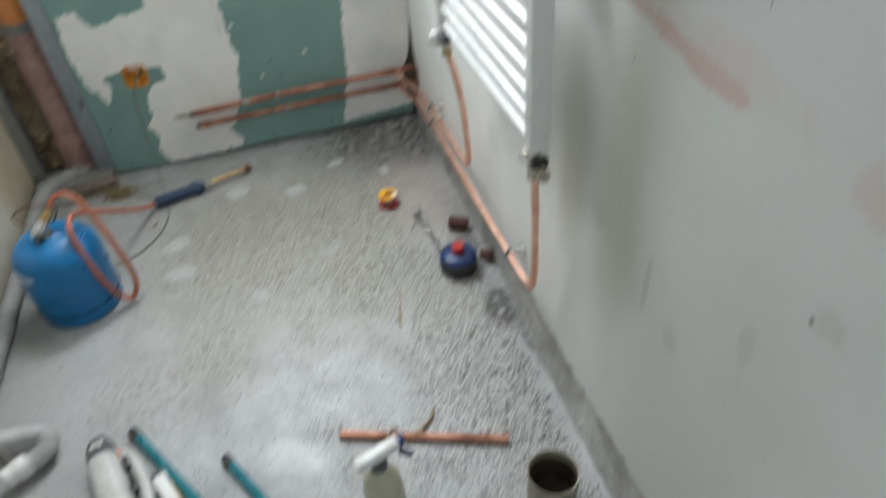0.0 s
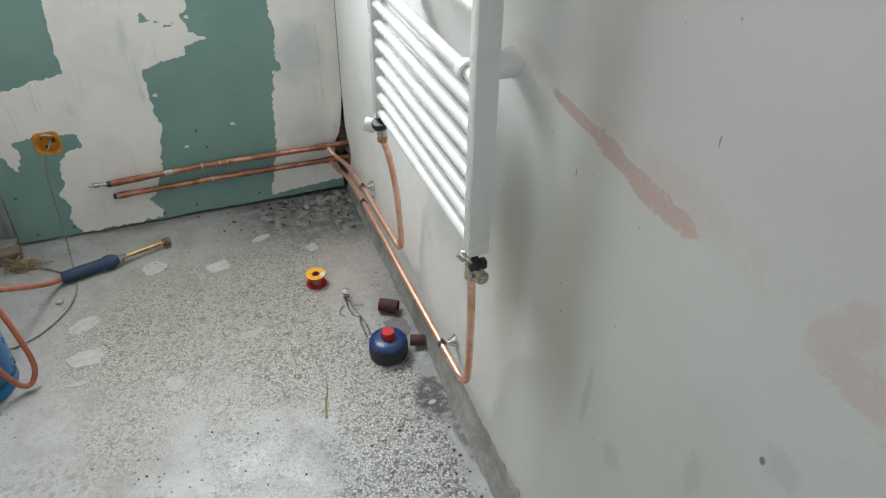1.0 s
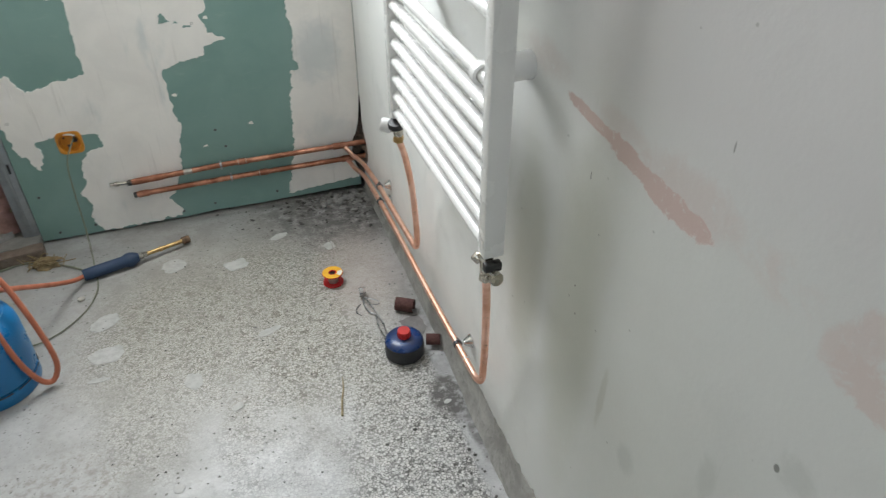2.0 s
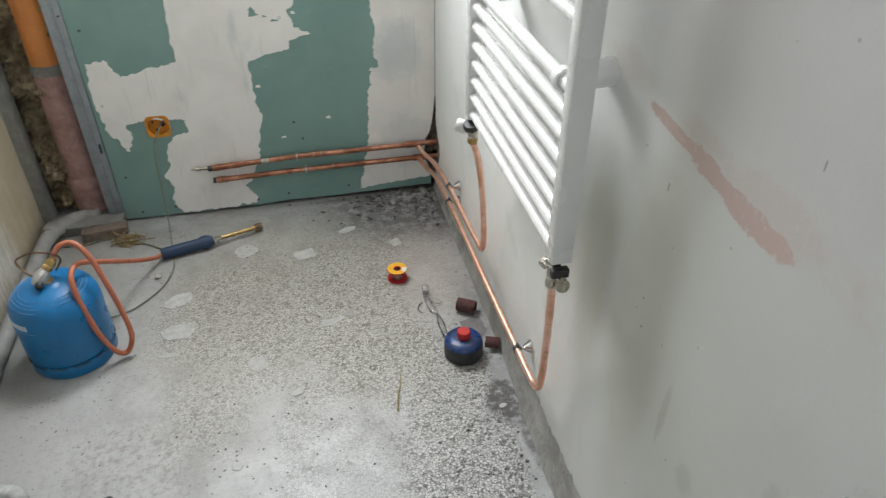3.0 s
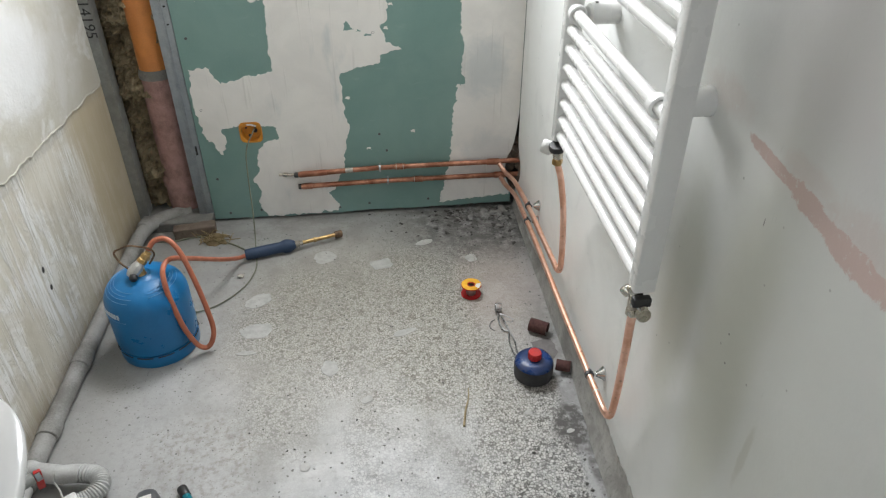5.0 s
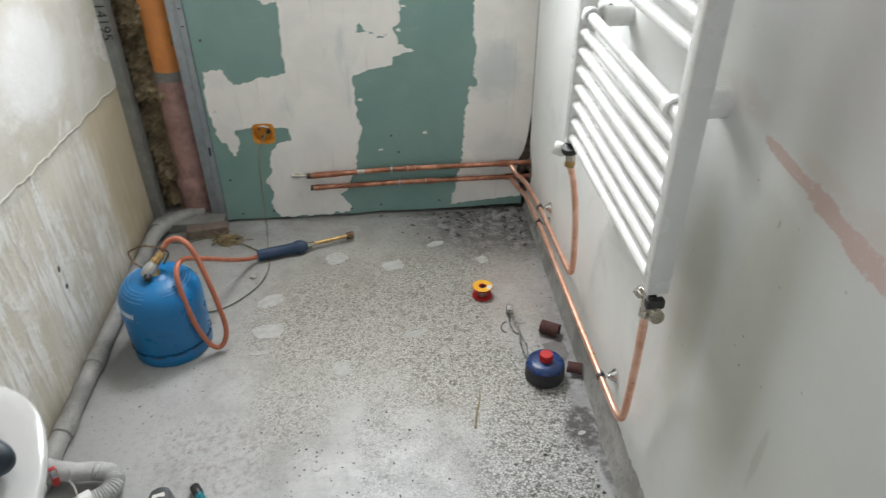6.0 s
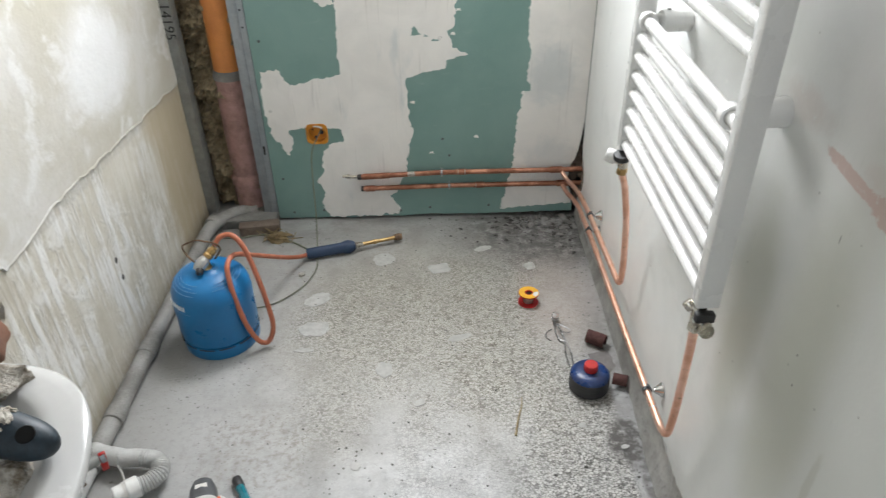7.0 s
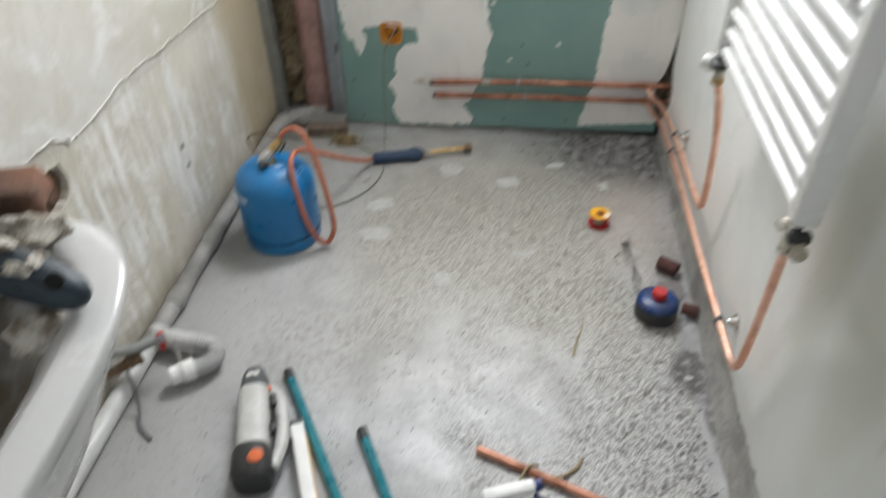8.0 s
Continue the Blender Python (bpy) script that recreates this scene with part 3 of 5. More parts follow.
# ---- the room ----
W, S, H = -1.26, -3.2, 2.5
WX0, WX1, WZ0, WZ1 = -0.87, -0.17, 1.22, 2.10  # the window opening in the north wall


def structure(name, bm, mat, label, category, smooth=35):
    return solid(name, bm, mat, label, category, kind="structure", smooth=smooth)


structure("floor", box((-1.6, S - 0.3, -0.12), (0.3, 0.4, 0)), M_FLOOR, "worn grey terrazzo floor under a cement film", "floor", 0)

# masonry behind the linings
structure("wall_masonry_east", box((0.05, S - 0.2, 0), (0.25, 0.4, H)), M_DARK, "dark masonry behind the plaster", "wall", 0)
bm = box((-1.6, 0.19, 0), (0.05, 0.4, WZ0))
box((-1.6, 0.19, WZ1), (0.05, 0.4, H), 0, bm)
box((-1.6, 0.19, WZ0), (WX0, 0.4, WZ1), 0, bm)
box((WX1, 0.19, WZ0), (0.05, 0.4, WZ1), 0, bm)
structure("wall_masonry_north", bm, M_DARK, "dark masonry behind the stud wall", "wall", 0)

# east wall: a plaster face broken open in the corner where the pipes come in
NOTCH_E = [(0, 0.345), (-0.004, 0.31), (-0.007, 0.27), (-0.013, 0.235), (-0.034, 0.212), (-0.060, 0.19), (-0.066, 0.16), (-0.058, 0.135),
           (-0.046, 0.118), (-0.03, 0.10), (-0.012, 0.085), (0, 0.06)]
east = [(0, 0), (S, 0), (S, H), (0, H), *NOTCH_E]
east = ragged(east, 0.007, 0.0016, 5, (lambda q: abs(q.y) < 1e-6, lambda q: abs(q.y - H) < 1e-6, lambda q: abs(q.x - S) < 1e-6,
                                     lambda q: abs(q.x) < 1e-6))
structure("wall_east", slab(east, lambda u, v, w: (w, u, v), 0.05), M_EAST, "stained off-white plaster wall with pink scraped bands and painted-in shade", "wall", 0)


def ledge(name, span, width, height, seed):
    """The broken concrete foot left along the east wall."""
    bm, rows = bmesh.new(), []
    n = 300
    for i in range(n + 1):
        yy = -span * i / n
        a = noise.noise(Vector((yy * 9, seed, 0))) * 0.5 + noise.noise(Vector((yy * 38, seed, 2))) * 0.35
        rise = min(1.0, 0.35 + max(0.0, -yy - 0.25) * 1.4)
        out = 0.35 + 0.65 * min(1.0, max(0.0, (-yy - 0.85) / 0.4))
        w, h = width * out * (1 + 0.45 * a), height * rise * (1 + 0.25 * a + 0.10 * noise.noise(Vector((yy * 80, 1, seed))))
        k = noise.noise(Vector((yy * 25, 4, seed))) * 0.004
        rows.append([bm.verts.new(c) for c in ((0.002, yy, 0), (-w, yy, 0), (-w * 0.80, yy, h * 0.22 + k), (-0.002 - w * 0.22, yy, h * 0.45 - k), (-0.0022, yy, h), (0.002, yy, h))])
    for a, b in zip(rows, rows[1:]):
        for k in range(5):
            bm.faces.new((a[k], a[k + 1], b[k + 1], b[k]))
    bm.faces.new(rows[0])
    bm.faces.new(rows[-1][::-1])
    return structure(name, bm, M_DIRTY_CONCRETE, "broken dirty concrete foot along the plaster wall", "wall foot", 25)


ledge("baseboard", 3.1, 0.024, 0.088, 3.0)
bm = bmesh.new()
for k in range(26):
    q = Vector((random.uniform(-0.022, 0.03), random.uniform(-0.035, 0.03), random.uniform(0.05, 0.235)))
    if q.x < 0.008 and q.y < 0.016:
        q.y = random.uniform(0.018, 0.032)
    s = random.uniform(0.010, 0.018)
    lump((s, s, s), 300 + k, 0.6, Matrix.Translation(q), bm, 2)
structure("wall_core", bm, M_BRICK_FACE, "crumbled brown mortar inside the broken wall corner", "wall", 0)

# west wall: glue-streaked lower coat and a thicker upper coat that ends in a ragged edge
whole = [(0.19, 0), (0.19, H), (S, H), (S, 0)]
structure("wall_masonry_west", box((W - 0.25, S - 0.2, 0), (W - 0.045, 0.4, H)), M_DARK, "dark masonry behind the old plaster", "wall", 0)
hole_w = [(-1.05, 0.47), (-1.075, 0.44), (-1.14, 0.432), (-1.21, 0.445), (-1.27, 0.44), (-1.30, 0.48), (-1.27, 0.545), (-1.19, 0.535), (-1.11, 0.52), (-1.06, 0.51)]
hole_w = ragged(hole_w, 0.008, 0.002, 21)


def wall_with_hole(outline, hole, place, thick):
    """A plate with one ragged opening: outline and hole are joined by a slit at their first points."""
    bm = bmesh.new()
    for w in (0, thick):
        edges = []
        for ring in (outline, hole):
            vs = [bm.verts.new(place(u, v, w)) for u, v in ring]
            edges += [bm.edges.new((a, b)) for a, b in zip(vs, vs[1:] + vs[:1])]
        bmesh.ops.triangle_fill(bm, edges=edges, use_beauty=True)
    bm.verts.ensure_lookup_table()
    n = len(outline) + len(hole)
    start = 0
    for ring in (outline, hole):
        m = len(ring)
        for i in range(m):
            a, b = start + i, start + (i + 1) % m
            bm.faces.new((bm.verts[a], bm.verts[b], bm.verts[b + n], bm.verts[a + n]))
        start += m
    return bm


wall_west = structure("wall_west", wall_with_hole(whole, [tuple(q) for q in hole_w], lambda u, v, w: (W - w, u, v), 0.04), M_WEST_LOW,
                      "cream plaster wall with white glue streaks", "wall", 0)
rim = [(-0.0, 0.502), (-0.23, 0.512), (-0.43, 0.522), (-0.63, 0.533), (-0.82, 0.543), (-0.93, 0.528), (-1.01, 0.524), (-1.05, 0.555), (-1.3, 0.57), (-1.6, 0.55), (S, 0.55)]
upper = [tuple(q) for q in ragged([*rim, (S, H), (-0.0, H)], 0.012, 0.0022, 8, (lambda q: abs(q.y - H) < 1e-6, lambda q: abs(q.x - S) < 1e-6, lambda q: abs(q.x) < 1e-6))]
part("upper_coat", slab(upper, lambda u, v, w: (W - 0.002 + w, u, v), 0.0048), M_WEST_UP, wall_west, "thicker cream-white upper plaster coat", 0)
ridge = [(W + 0.0028 + 0.0010 * noise.noise(Vector((u * 30, v, 1))), u, v + 0.0012 * noise.noise(Vector((u * 55, 3, 0)))) for u, v in upper if v < 0.6 and -1.55 < u < -0.002]
part("ridge", sweep(sorted(ridge, key=lambda q: -q[1]), lambda s: 0.0021 + 0.0020 * noise.noise(Vector((s * 60, 7, 2))) + 0.0014 * noise.noise(Vector((s * 190, 1, 5))), 8), M_WEST_UP, wall_west, "rough pale ridge along the coat's edge", 50)
for i in range(5):
    for j in range(2):
        yy = -1.03 - 0.075 * i + 0.03 * j
        part("brick", box((W - 0.044, yy - 0.069, 0.43 + 0.062 * j), (W - 0.016, yy, 0.484 + 0.062 * j), 0.004), M_BRICK, wall_west)

# unseen south wall with an opening added for the fill lamp, and the ceiling
bm = box((-1.6, S - 0.15, 0), (-1.02, S, H))
box((-0.22, S - 0.15, 0), (0.05, S, H), 0, bm)
box((-1.02, S - 0.15, 2.05), (-0.22, S, H), 0, bm)
structure("wall_south", bm, M_PLAIN_WALL, "unseen plain plastered wall with an added doorway opening", "wall", 0)
bm = box((-1.6, S - 0.2, H), (0.25, 0.4, H + 0.2))
structure("ceiling", bm, M_CEILING, "plain white ceiling", "ceiling", 0)

# north wall: green plasterboard on metal studs, filled joints
NOTCH_N = [(-0.018, 0.075), (-0.034, 0.11), (-0.038, 0.15), (-0.033, 0.19), (-0.020, 0.215), (-0.011, 0.25), (-0.006, 0.29), (-0.001, 0.345)]
board = [(-1.018, 0.008), (-0.9, 0.007), (-0.72, 0.009), (-0.48, 0.014), (-0.25, 0.014), (-0.016, 0.016), *NOTCH_N, (-0.001, 0.36), (-0.001, WZ0), (-1.018, WZ0)]
board = [tuple(q) for q in ragged(board, 0.012, 0.0011, 3, (lambda q: q.y > 0.35, lambda q: q.x < -1.01))]
socket_hole = [(-0.853 + 0.0304 * math.cos(k * math.tau / 40), 0.320 + 0.0304 * math.sin(k * math.tau / 40)) for k in range(40)]
wall_north = structure("wall_north", wall_with_hole(board, socket_hole, lambda u, v, w: (u, w, v), 0.0125), M_BOARD, "green plasterboard wall with white filled joints", "wall", 0)

mid = [(-0.755, 0.98), (-0.757, 0.71), (-0.762, 0.63), (-0.764, 0.512), (-0.83, 0.505), (-0.882, 0.489), (-0.918, 0.481), (-0.952, 0.535), (-1.003, 0.528),
       (-1.011, 0.41), (-0.996, 0.315), (-0.949, 0.246), (-0.932, 0.294), (-0.943, 0.329), (-0.902, 0.343), (-0.831, 0.343), (-0.772, 0.332), (-0.772, 0.292),
       (-0.82, 0.281), (-0.847, 0.231), (-0.848, 0.18), (-0.871, 0.153), (-0.85, 0.105), (-0.863, 0.062), (-0.842, 0.012), (-0.72, 0.013), (-0.606, 0.018),
       (-0.60, 0.034), (-0.633, 0.088), (-0.614, 0.099), (-0.572, 0.185), (-0.559, 0.283), (-0.545, 0.322), (-0.558, 0.379), (-0.560, 0.498), (-0.513, 0.514),
       (-0.438, 0.53), (-0.424, 0.555), (-0.372, 0.568), (-0.418, 0.589), (-0.434, 0.639), (-0.412, 0.655), (-0.407, 0.72), (-0.42, 0.98)]
right = [(-0.002, 0.98), (-0.20, 0.98), (-0.192, 0.76), (-0.191, 0.713), (-0.195, 0.617), (-0.185, 0.583), (-0.193, 0.515), (-0.179, 0.452), (-0.203, 0.435),
         (-0.217, 0.37), (-0.219, 0.313), (-0.224, 0.193), (-0.230, 0.162), (-0.262, 0.030), (-0.186, 0.036), (-0.10, 0.043), (-0.022, 0.046), *[(u - 0.001, v) for u, v in NOTCH_N]]
upleft = [(-1.012, 0.98), (-1.012, 0.80), (-0.93, 0.79), (-0.86, 0.80), (-0.80, 0.72), (-0.786, 0.716), (-0.757, 0.722), (-0.757, 0.98)]
for k, outline in enumerate((mid, right, upleft)):
    jag = [tuple(q) for q in ragged(outline, 0.0055, 0.0021, 11 + k, (lambda q: q.y > 0.97, lambda q: q.x > -0.045))]
    part("filler_coat", slab(jag, lambda u, v, w: (u, 0.002 - w, v), 0.0036), M_FILLER, wall_north, "white trowelled joint filler", 0)
for k, (cu, cv, su, sv) in enumerate(((-0.525, 0.642, 0.016, 0.014), (-0.497, 0.628, 0.008, 0.004), (-0.47, 0.615, 0.012, 0.003))):
    ring = ragged([(cu - su, cv - sv), (cu + su, cv - sv * 0.8), (cu + su * 0.3, cv + sv * 0.1), (cu - su * 0.4, cv + sv)], 0.004, 0.0012, 31 + k)
    part("bare_patch", slab([tuple(q) for q in ring], lambda u, v, w: (u, -0.001 - w, v), 0.0013), M_BOARD, wall_north, smooth=0)
for k, (cu, cv) in enumerate(((-0.414, 0.565), (-0.417, 0.632), (-0.20, 0.445), (-0.345, 0.30), (-0.49, 0.245), (-0.545, 0.42), (-0.40, 0.70))):
    ring = ragged([(cu - 0.007, cv - 0.003), (cu + 0.008, cv - 0.004), (cu + 0.005, cv + 0.005), (cu - 0.004, cv + 0.004)], 0.003, 0.001, 51 + k)
    part("filler_splash", slab([tuple(q) for q in ring], lambda u, v, w: (u, 0.002 - w, v), 0.0032), M_FILLER, wall_north, smooth=0)
screw = None
for u, v in ((-0.453, 0.294), (-0.432, 0.235), (-0.965, 0.03), (-0.862, 0.036), (-0.50, 0.04), (-0.30, 0.045), (-0.60, 0.03), (-0.985, 0.16), (-0.99, 0.40), (-0.99, 0.62), (-0.455, 0.62)):
    m = pose(u, -0.0006, v, 90)
    if screw is None:
        screw = part("screw", lathe([(0.0, 0.0), (0.0017, 0.0), (0.0036, 0.0012), (0.0040, 0.0012), (0.0040, -0.002)], 12), M_CHARCOAL, wall_north)
        screw.matrix_local = m
    else:
        s = new("screw", screw.data)
        s.parent, s.matrix_local = wall_north, m


def stud(name, x0, x1, y0, depth, mat, label, turned):
    """A C-shaped sheet-metal stud standing on the floor: web towards the room, two flanges, rolled lips."""
    t, lip = 0.0022, 0.007
    a, b = (x0, x1)
    prof = [(a, y0 + depth), (a, y0), (b, y0), (b, y0 + depth), (b - lip, y0 + depth), (b - lip, y0 + depth - t), (b - t, y0 + depth - t), (b - t, y0 + t),
            (a + t, y0 + t), (a + t, y0 + depth - t), (a + lip, y0 + depth - t), (a + lip, y0 + depth)]
    return structure(name, slab(prof, lambda u, v, w: (u, v, 0.012 + w), H - 0.012), mat, label, "metal stud", 0)


stud_left = stud("trim_1", W + 0.001, W + 0.031, -0.002, 0.05, M_GALV_DULL, "dull galvanised wall stud with a stamped code", 0)
stud_right = stud("trim_2", -1.066, -1.0205, 0.0005, 0.05, M_GALV, "galvanised metal stud beside the plasterboard", 0)
part("rib", box((-1.047, -0.0022, 0.02), (-1.038, 0.0004, H), 0.0008), M_GALV, stud_right)
for zz in (0.25, 0.66, 0.71, 1.1):
    part("slot", sweep([(-1.030, -0.0004, zz), (-1.030, -0.0004, zz + (0.03 if zz == 0.25 else 0.004))], 0.0042, 10, None, 0.25), M_INK, stud_right)

txt = bpy.data.curves.new("stamp", "FONT")
txt.body, txt.size, txt.extrude, txt.align_x = "14195", 0.043, 0.0002, "CENTER"
txt.materials.append(M_INK)
stamp = new("stamp", txt)
stamp.parent = stud_left
stamp.matrix_local = pose(W + 0.0165, -0.0028, 0.682, 90, 0, 0) @ pose(0, 0, 0, 0, 0, -90) @ pose(0, -0.015, 0)

# the open cavity: rough rubble masonry behind the drain stack
bm = bmesh.new()
bmesh.ops.create_grid(bm, x_segments=90, y_segments=330, size=1)
for v in bm.verts:
    u, t = (v.co.x + 1) / 2, (v.co.y + 1) / 2
    px, pz = -1.30 + 0.33 * u, 1.4 * t
    q = Vector((px * 14, 3.3, pz * 14))
    d = 0.020 * noise.noise(q) + 0.017 * noise.noise(q * 2.3) + 0.012 * noise.noise(q * 5.3) + 0.008 * noise.noise(q * 11) + 0.004 * noise.noise(q * 23)
    side = max(0.0, (-1.15 - px) / 0.1)
    v.co = Vector((px, 0.052 - d * 1.75 + 0.055 * min(1, side * 0.9) ** 2, pz))
structure("wall_rubble", bm, M_STONE, "rough brown rubble masonry in the open cavity", "wall", 20)

# concrete kerb under the cavity
bm = box((-1.25, -0.055, 0), (-1.02, 0.16, 0.034), 0.004)
bmesh.ops.subdivide_edges(bm, edges=bm.edges[:], cuts=5, use_grid_fill=True)
for v in bm.verts:
    v.co += Vector([0.006 * noise.noise(v.co * 22 + Vector((k * 9, 0, 0))) for k in range(3)])
structure("kerb", bm, M_CONCRETE, "rough concrete kerb under the wall cavity", "kerb", 30)
bm = box((-1.135, -0.098, 0), (-1.005, -0.058, 0.036), 0.003)
bmesh.ops.subdivide_edges(bm, edges=bm.edges[:], cuts=3, use_grid_fill=True)
for v in bm.verts:
    v.co += Vector([0.003 * noise.noise(v.co * 40 + Vector((k * 5, 2, 0))) for k in range(3)])
moved(bm, Matrix.Translation((-1.07, -0.078, 0)) @ Matrix.Rotation(radians(10), 4, "Z") @ Matrix.Translation((1.07, 0.078, 0)))
solid("broken_tile", bm, M_BRICK_FACE, "brown broken brick lying before the concrete kerb", "brick")

# the window: board round it, deep reveals and a white frame
part("upper_board", wall_with_hole([(-1.018, WZ0 + 0.001), (-0.001, WZ0 + 0.001), (-0.001, H), (-1.018, H)], [(WX0, WZ0 + 0.03), (WX1, WZ0 + 0.03), (WX1, WZ1), (WX0, WZ1)],
                                   lambda u, v, w: (u, w, v), 0.0125), M_BOARD, wall_north, smooth=0)
win = thing("window_1", "window with a white frame high in the plasterboard wall", "window", kind="structure")
for lo, hi in (((WX0 - 0.02, 0.014, WZ0), (WX0, 0.39, WZ1)), ((WX1, 0.014, WZ0), (WX1 + 0.02, 0.39, WZ1)), ((WX0 - 0.02, 0.014, WZ1), (WX1 + 0.02, 0.39, WZ1 + 0.02))):
    part("reveal", box(lo, hi, 0.002), M_PLAIN_WALL, win)
part("window_sill", box((WX0 - 0.02, -0.018, WZ0 + 0.004), (WX1 + 0.02, 0.39, WZ0 + 0.026), 0.004), M_WHITE_PLASTIC, win)
for lo, hi in (((WX0, 0.27, WZ0 + 0.026), (WX0 + 0.05, 0.33, WZ1)), ((WX1 - 0.05, 0.27, WZ0 + 0.026), (WX1, 0.33, WZ1)), ((WX0 + 0.05, 0.27, WZ0 + 0.026), (WX1 - 0.05, 0.33, WZ0 + 0.076)),
               ((WX0 + 0.05, 0.27, WZ1 - 0.05), (WX1 - 0.05, 0.33, WZ1))):
    part("window_frame", box(lo, hi, 0.004), M_WHITE_PLASTIC, win)

# ---- drain stack ----
stack = thing("drain_stack", "vertical drain stack, orange plastic above and dusty pink below", "drain pipe")
part("upper_pipe", rod((-1.113, 0.062, 0.50), (-1.105, 0.062, 2.45), 0.046, 28), M_PVC_ORANGE, stack, "orange plastic drain pipe")
part("coupling", lathe([(0.046, 0.0), (0.052, 0.002), (0.053, 0.012), (0.050, 0.022), (0.047, 0.03)], 28, pose(-1.113, 0.062, 0.49)), M_CONCRETE, stack, "grey joint ring")
bm = bmesh.new()
sweep([(-1.120, 0.064, 0.035), (-1.119, 0.064, 0.2), (-1.117, 0.063, 0.35), (-1.113, 0.062, 0.492)], 0.049, 28, bm)
bmesh.ops.subdivide_edges(bm, edges=bm.edges[:], cuts=2, use_grid_fill=True)
for v in bm.verts:
    v.co += 0.004 * noise.noise_vector(v.co * 16) + 0.0015 * noise.noise_vector(v.co * 60)
part("lower_pipe", bm, M_PVC_PINK, stack, "dusty pink clay drain pipe")
part("collar", lathe([(0.049, 0), (0.055, 0.004), (0.056, 0.02), (0.054, 0.034), (0.049, 0.04)], 28, pose(-1.119, 0.064, 0.12)), M_PVC_PINK, stack)

# ---- socket box ----
sock = thing("socket_box", "orange flush-mounted socket box with a cable hanging out", "socket box")
ring = Matrix.Translation((-0.853, 0, 0.320)) @ Matrix.Rotation(radians(90), 4, "X")
bm, rings = bmesh.new(), []
for r, power, w in ((0.0298, 2, -0.002), (0.0298, 2, 0.0035), (0.0305, 2.2, 0.0042), (0.0338, 4.5, 0.0040), (0.0348, 4.5, 0.0030), (0.0348, 4.5, -0.002)):
    ring_pts = []
    for k in range(48):
        c, s_ = math.cos(k * math.tau / 48), math.sin(k * math.tau / 48)
        rr = r / (abs(c) ** power + abs(s_) ** power) ** (1 / power)
        ring_pts.append(bm.verts.new(ring @ Vector((rr * c, rr * s_, w))))
    rings.append(ring_pts)
for a, b in zip(rings, rings[1:] + rings[:1]):
    for k in range(48):
        bm.faces.new((a[k], a[(k + 1) % 48], b[(k + 1) % 48], b[k]))
part("flange", bm, M_BOX_ORANGE, sock)
part("cup", lathe([(0.0294, 0.003), (0.0290, -0.018), (0.0, -0.018), (0.0, -0.0195), (0.0302, -0.0195), (0.0302, 0.003), (0.0294, 0.003)], 36, ring), M_BOX_ORANGE, sock)
for du, dv, r in ((0.012, 0.016, 0.006), (-0.008, -0.018, 0.0045), (-0.016, 0.008, 0.003)):
    part("knockout", lathe([(0.0, 0), (r, 0), (r, 0.002), (0.0, 0.002)], 16, Matrix.Translation((-0.853 + du, 0.0175, 0.320 + dv)) @ Matrix.Rotation(radians(90), 4, "X")), M_INK, sock)
part("knockout", lathe([(0.0, 0), (0.007, 0), (0.007, 0.002), (0.0, 0.002)], 16, Matrix.Translation((-0.842, 0.0175, 0.318)) @ Matrix.Rotation(radians(90), 4, "X")), M_INK, sock)
solid("cable", sweep(curve([(-0.840, 0.015, 0.330), (-0.848, -0.012, 0.320), (-0.868, -0.045, 0.28), (-0.874, -0.06, 0.20), (-0.872, -0.09, 0.10), (-0.868, -0.14, 0.03),
                            (-0.862, -0.20, 0.006), (-0.853, -0.26, 0.004), (-0.853, -0.31, 0.004), (-0.872, -0.375, 0.004), (-0.91, -0.43, 0.004), (-0.95, -0.466, 0.004),
                            (-0.995, -0.484, 0.004), (-1.06, -0.48, 0.004), (-1.12, -0.44, 0.005)], 8), 0.0020, 8),
      M_WIRE_GREEN, "thin grey-green cable hanging from the socket box to the floor", "cable")
solid("cable", sweep(curve([(-1.20, -0.11, 0.004), (-1.13, -0.115, 0.004), (-1.075, -0.098, 0.004), (-1.02, -0.105, 0.005), (-0.975, -0.13, 0.004), (-0.93, -0.16, 0.004), (-0.90, -0.185, 0.004)], 8), 0.0028, 8),
      M_WIRE_GREEN, "thin grey cable lying on the floor by the kerb", "cable")

# ---- copper heating pipes ----


def pipe_thing(name, label, points, radius, mat, bend=0.03):
    top = thing(name, label, "copper pipe", "copper heating pipes")
    part("tube", sweep(bent(points, bend, 8), radius, 16), mat, top)
    return top


def sleeve(parent, a, b, r, mat=None, name="fitting"):
    """A soldered coupling: a wider sleeve with rounded ends between a and b."""
    n = (Vector(b) - Vector(a)).length
    prof = [(r * 0.8, 0), (r, 0.001), (r * 1.03, n * 0.2), (r, n * 0.5), (r * 1.03, n * 0.8), (r, n - 0.001), (r * 0.8, n)]
    return part(name, lathe(prof, 18, along(a, b)), mat or M_COPPER_OLD, parent)


R = 0.0083
upper_pipe = pipe_thing("copper_pipe", "horizontal copper pipe with soldered couplings on the plasterboard wall",
                        [(-0.725, -0.020, 0.172), (-0.46, -0.021, 0.184), (-0.08, -0.022, 0.186), (0.03, -0.018, 0.186)], R, M_COPPER_OLD)
lower_pipe = pipe_thing("copper_pipe", "lower horizontal copper pipe with soldered couplings on the plasterboard wall",
                        [(-0.718, -0.022, 0.129), (-0.43, -0.022, 0.1355), (-0.05, -0.024, 0.137), (0.03, -0.022, 0.137)], R, M_COPPER_OLD)
sleeve(upper_pipe, (-0.72, -0.020, 0.1722), (-0.63, -0.0203, 0.1763), R * 1.16)
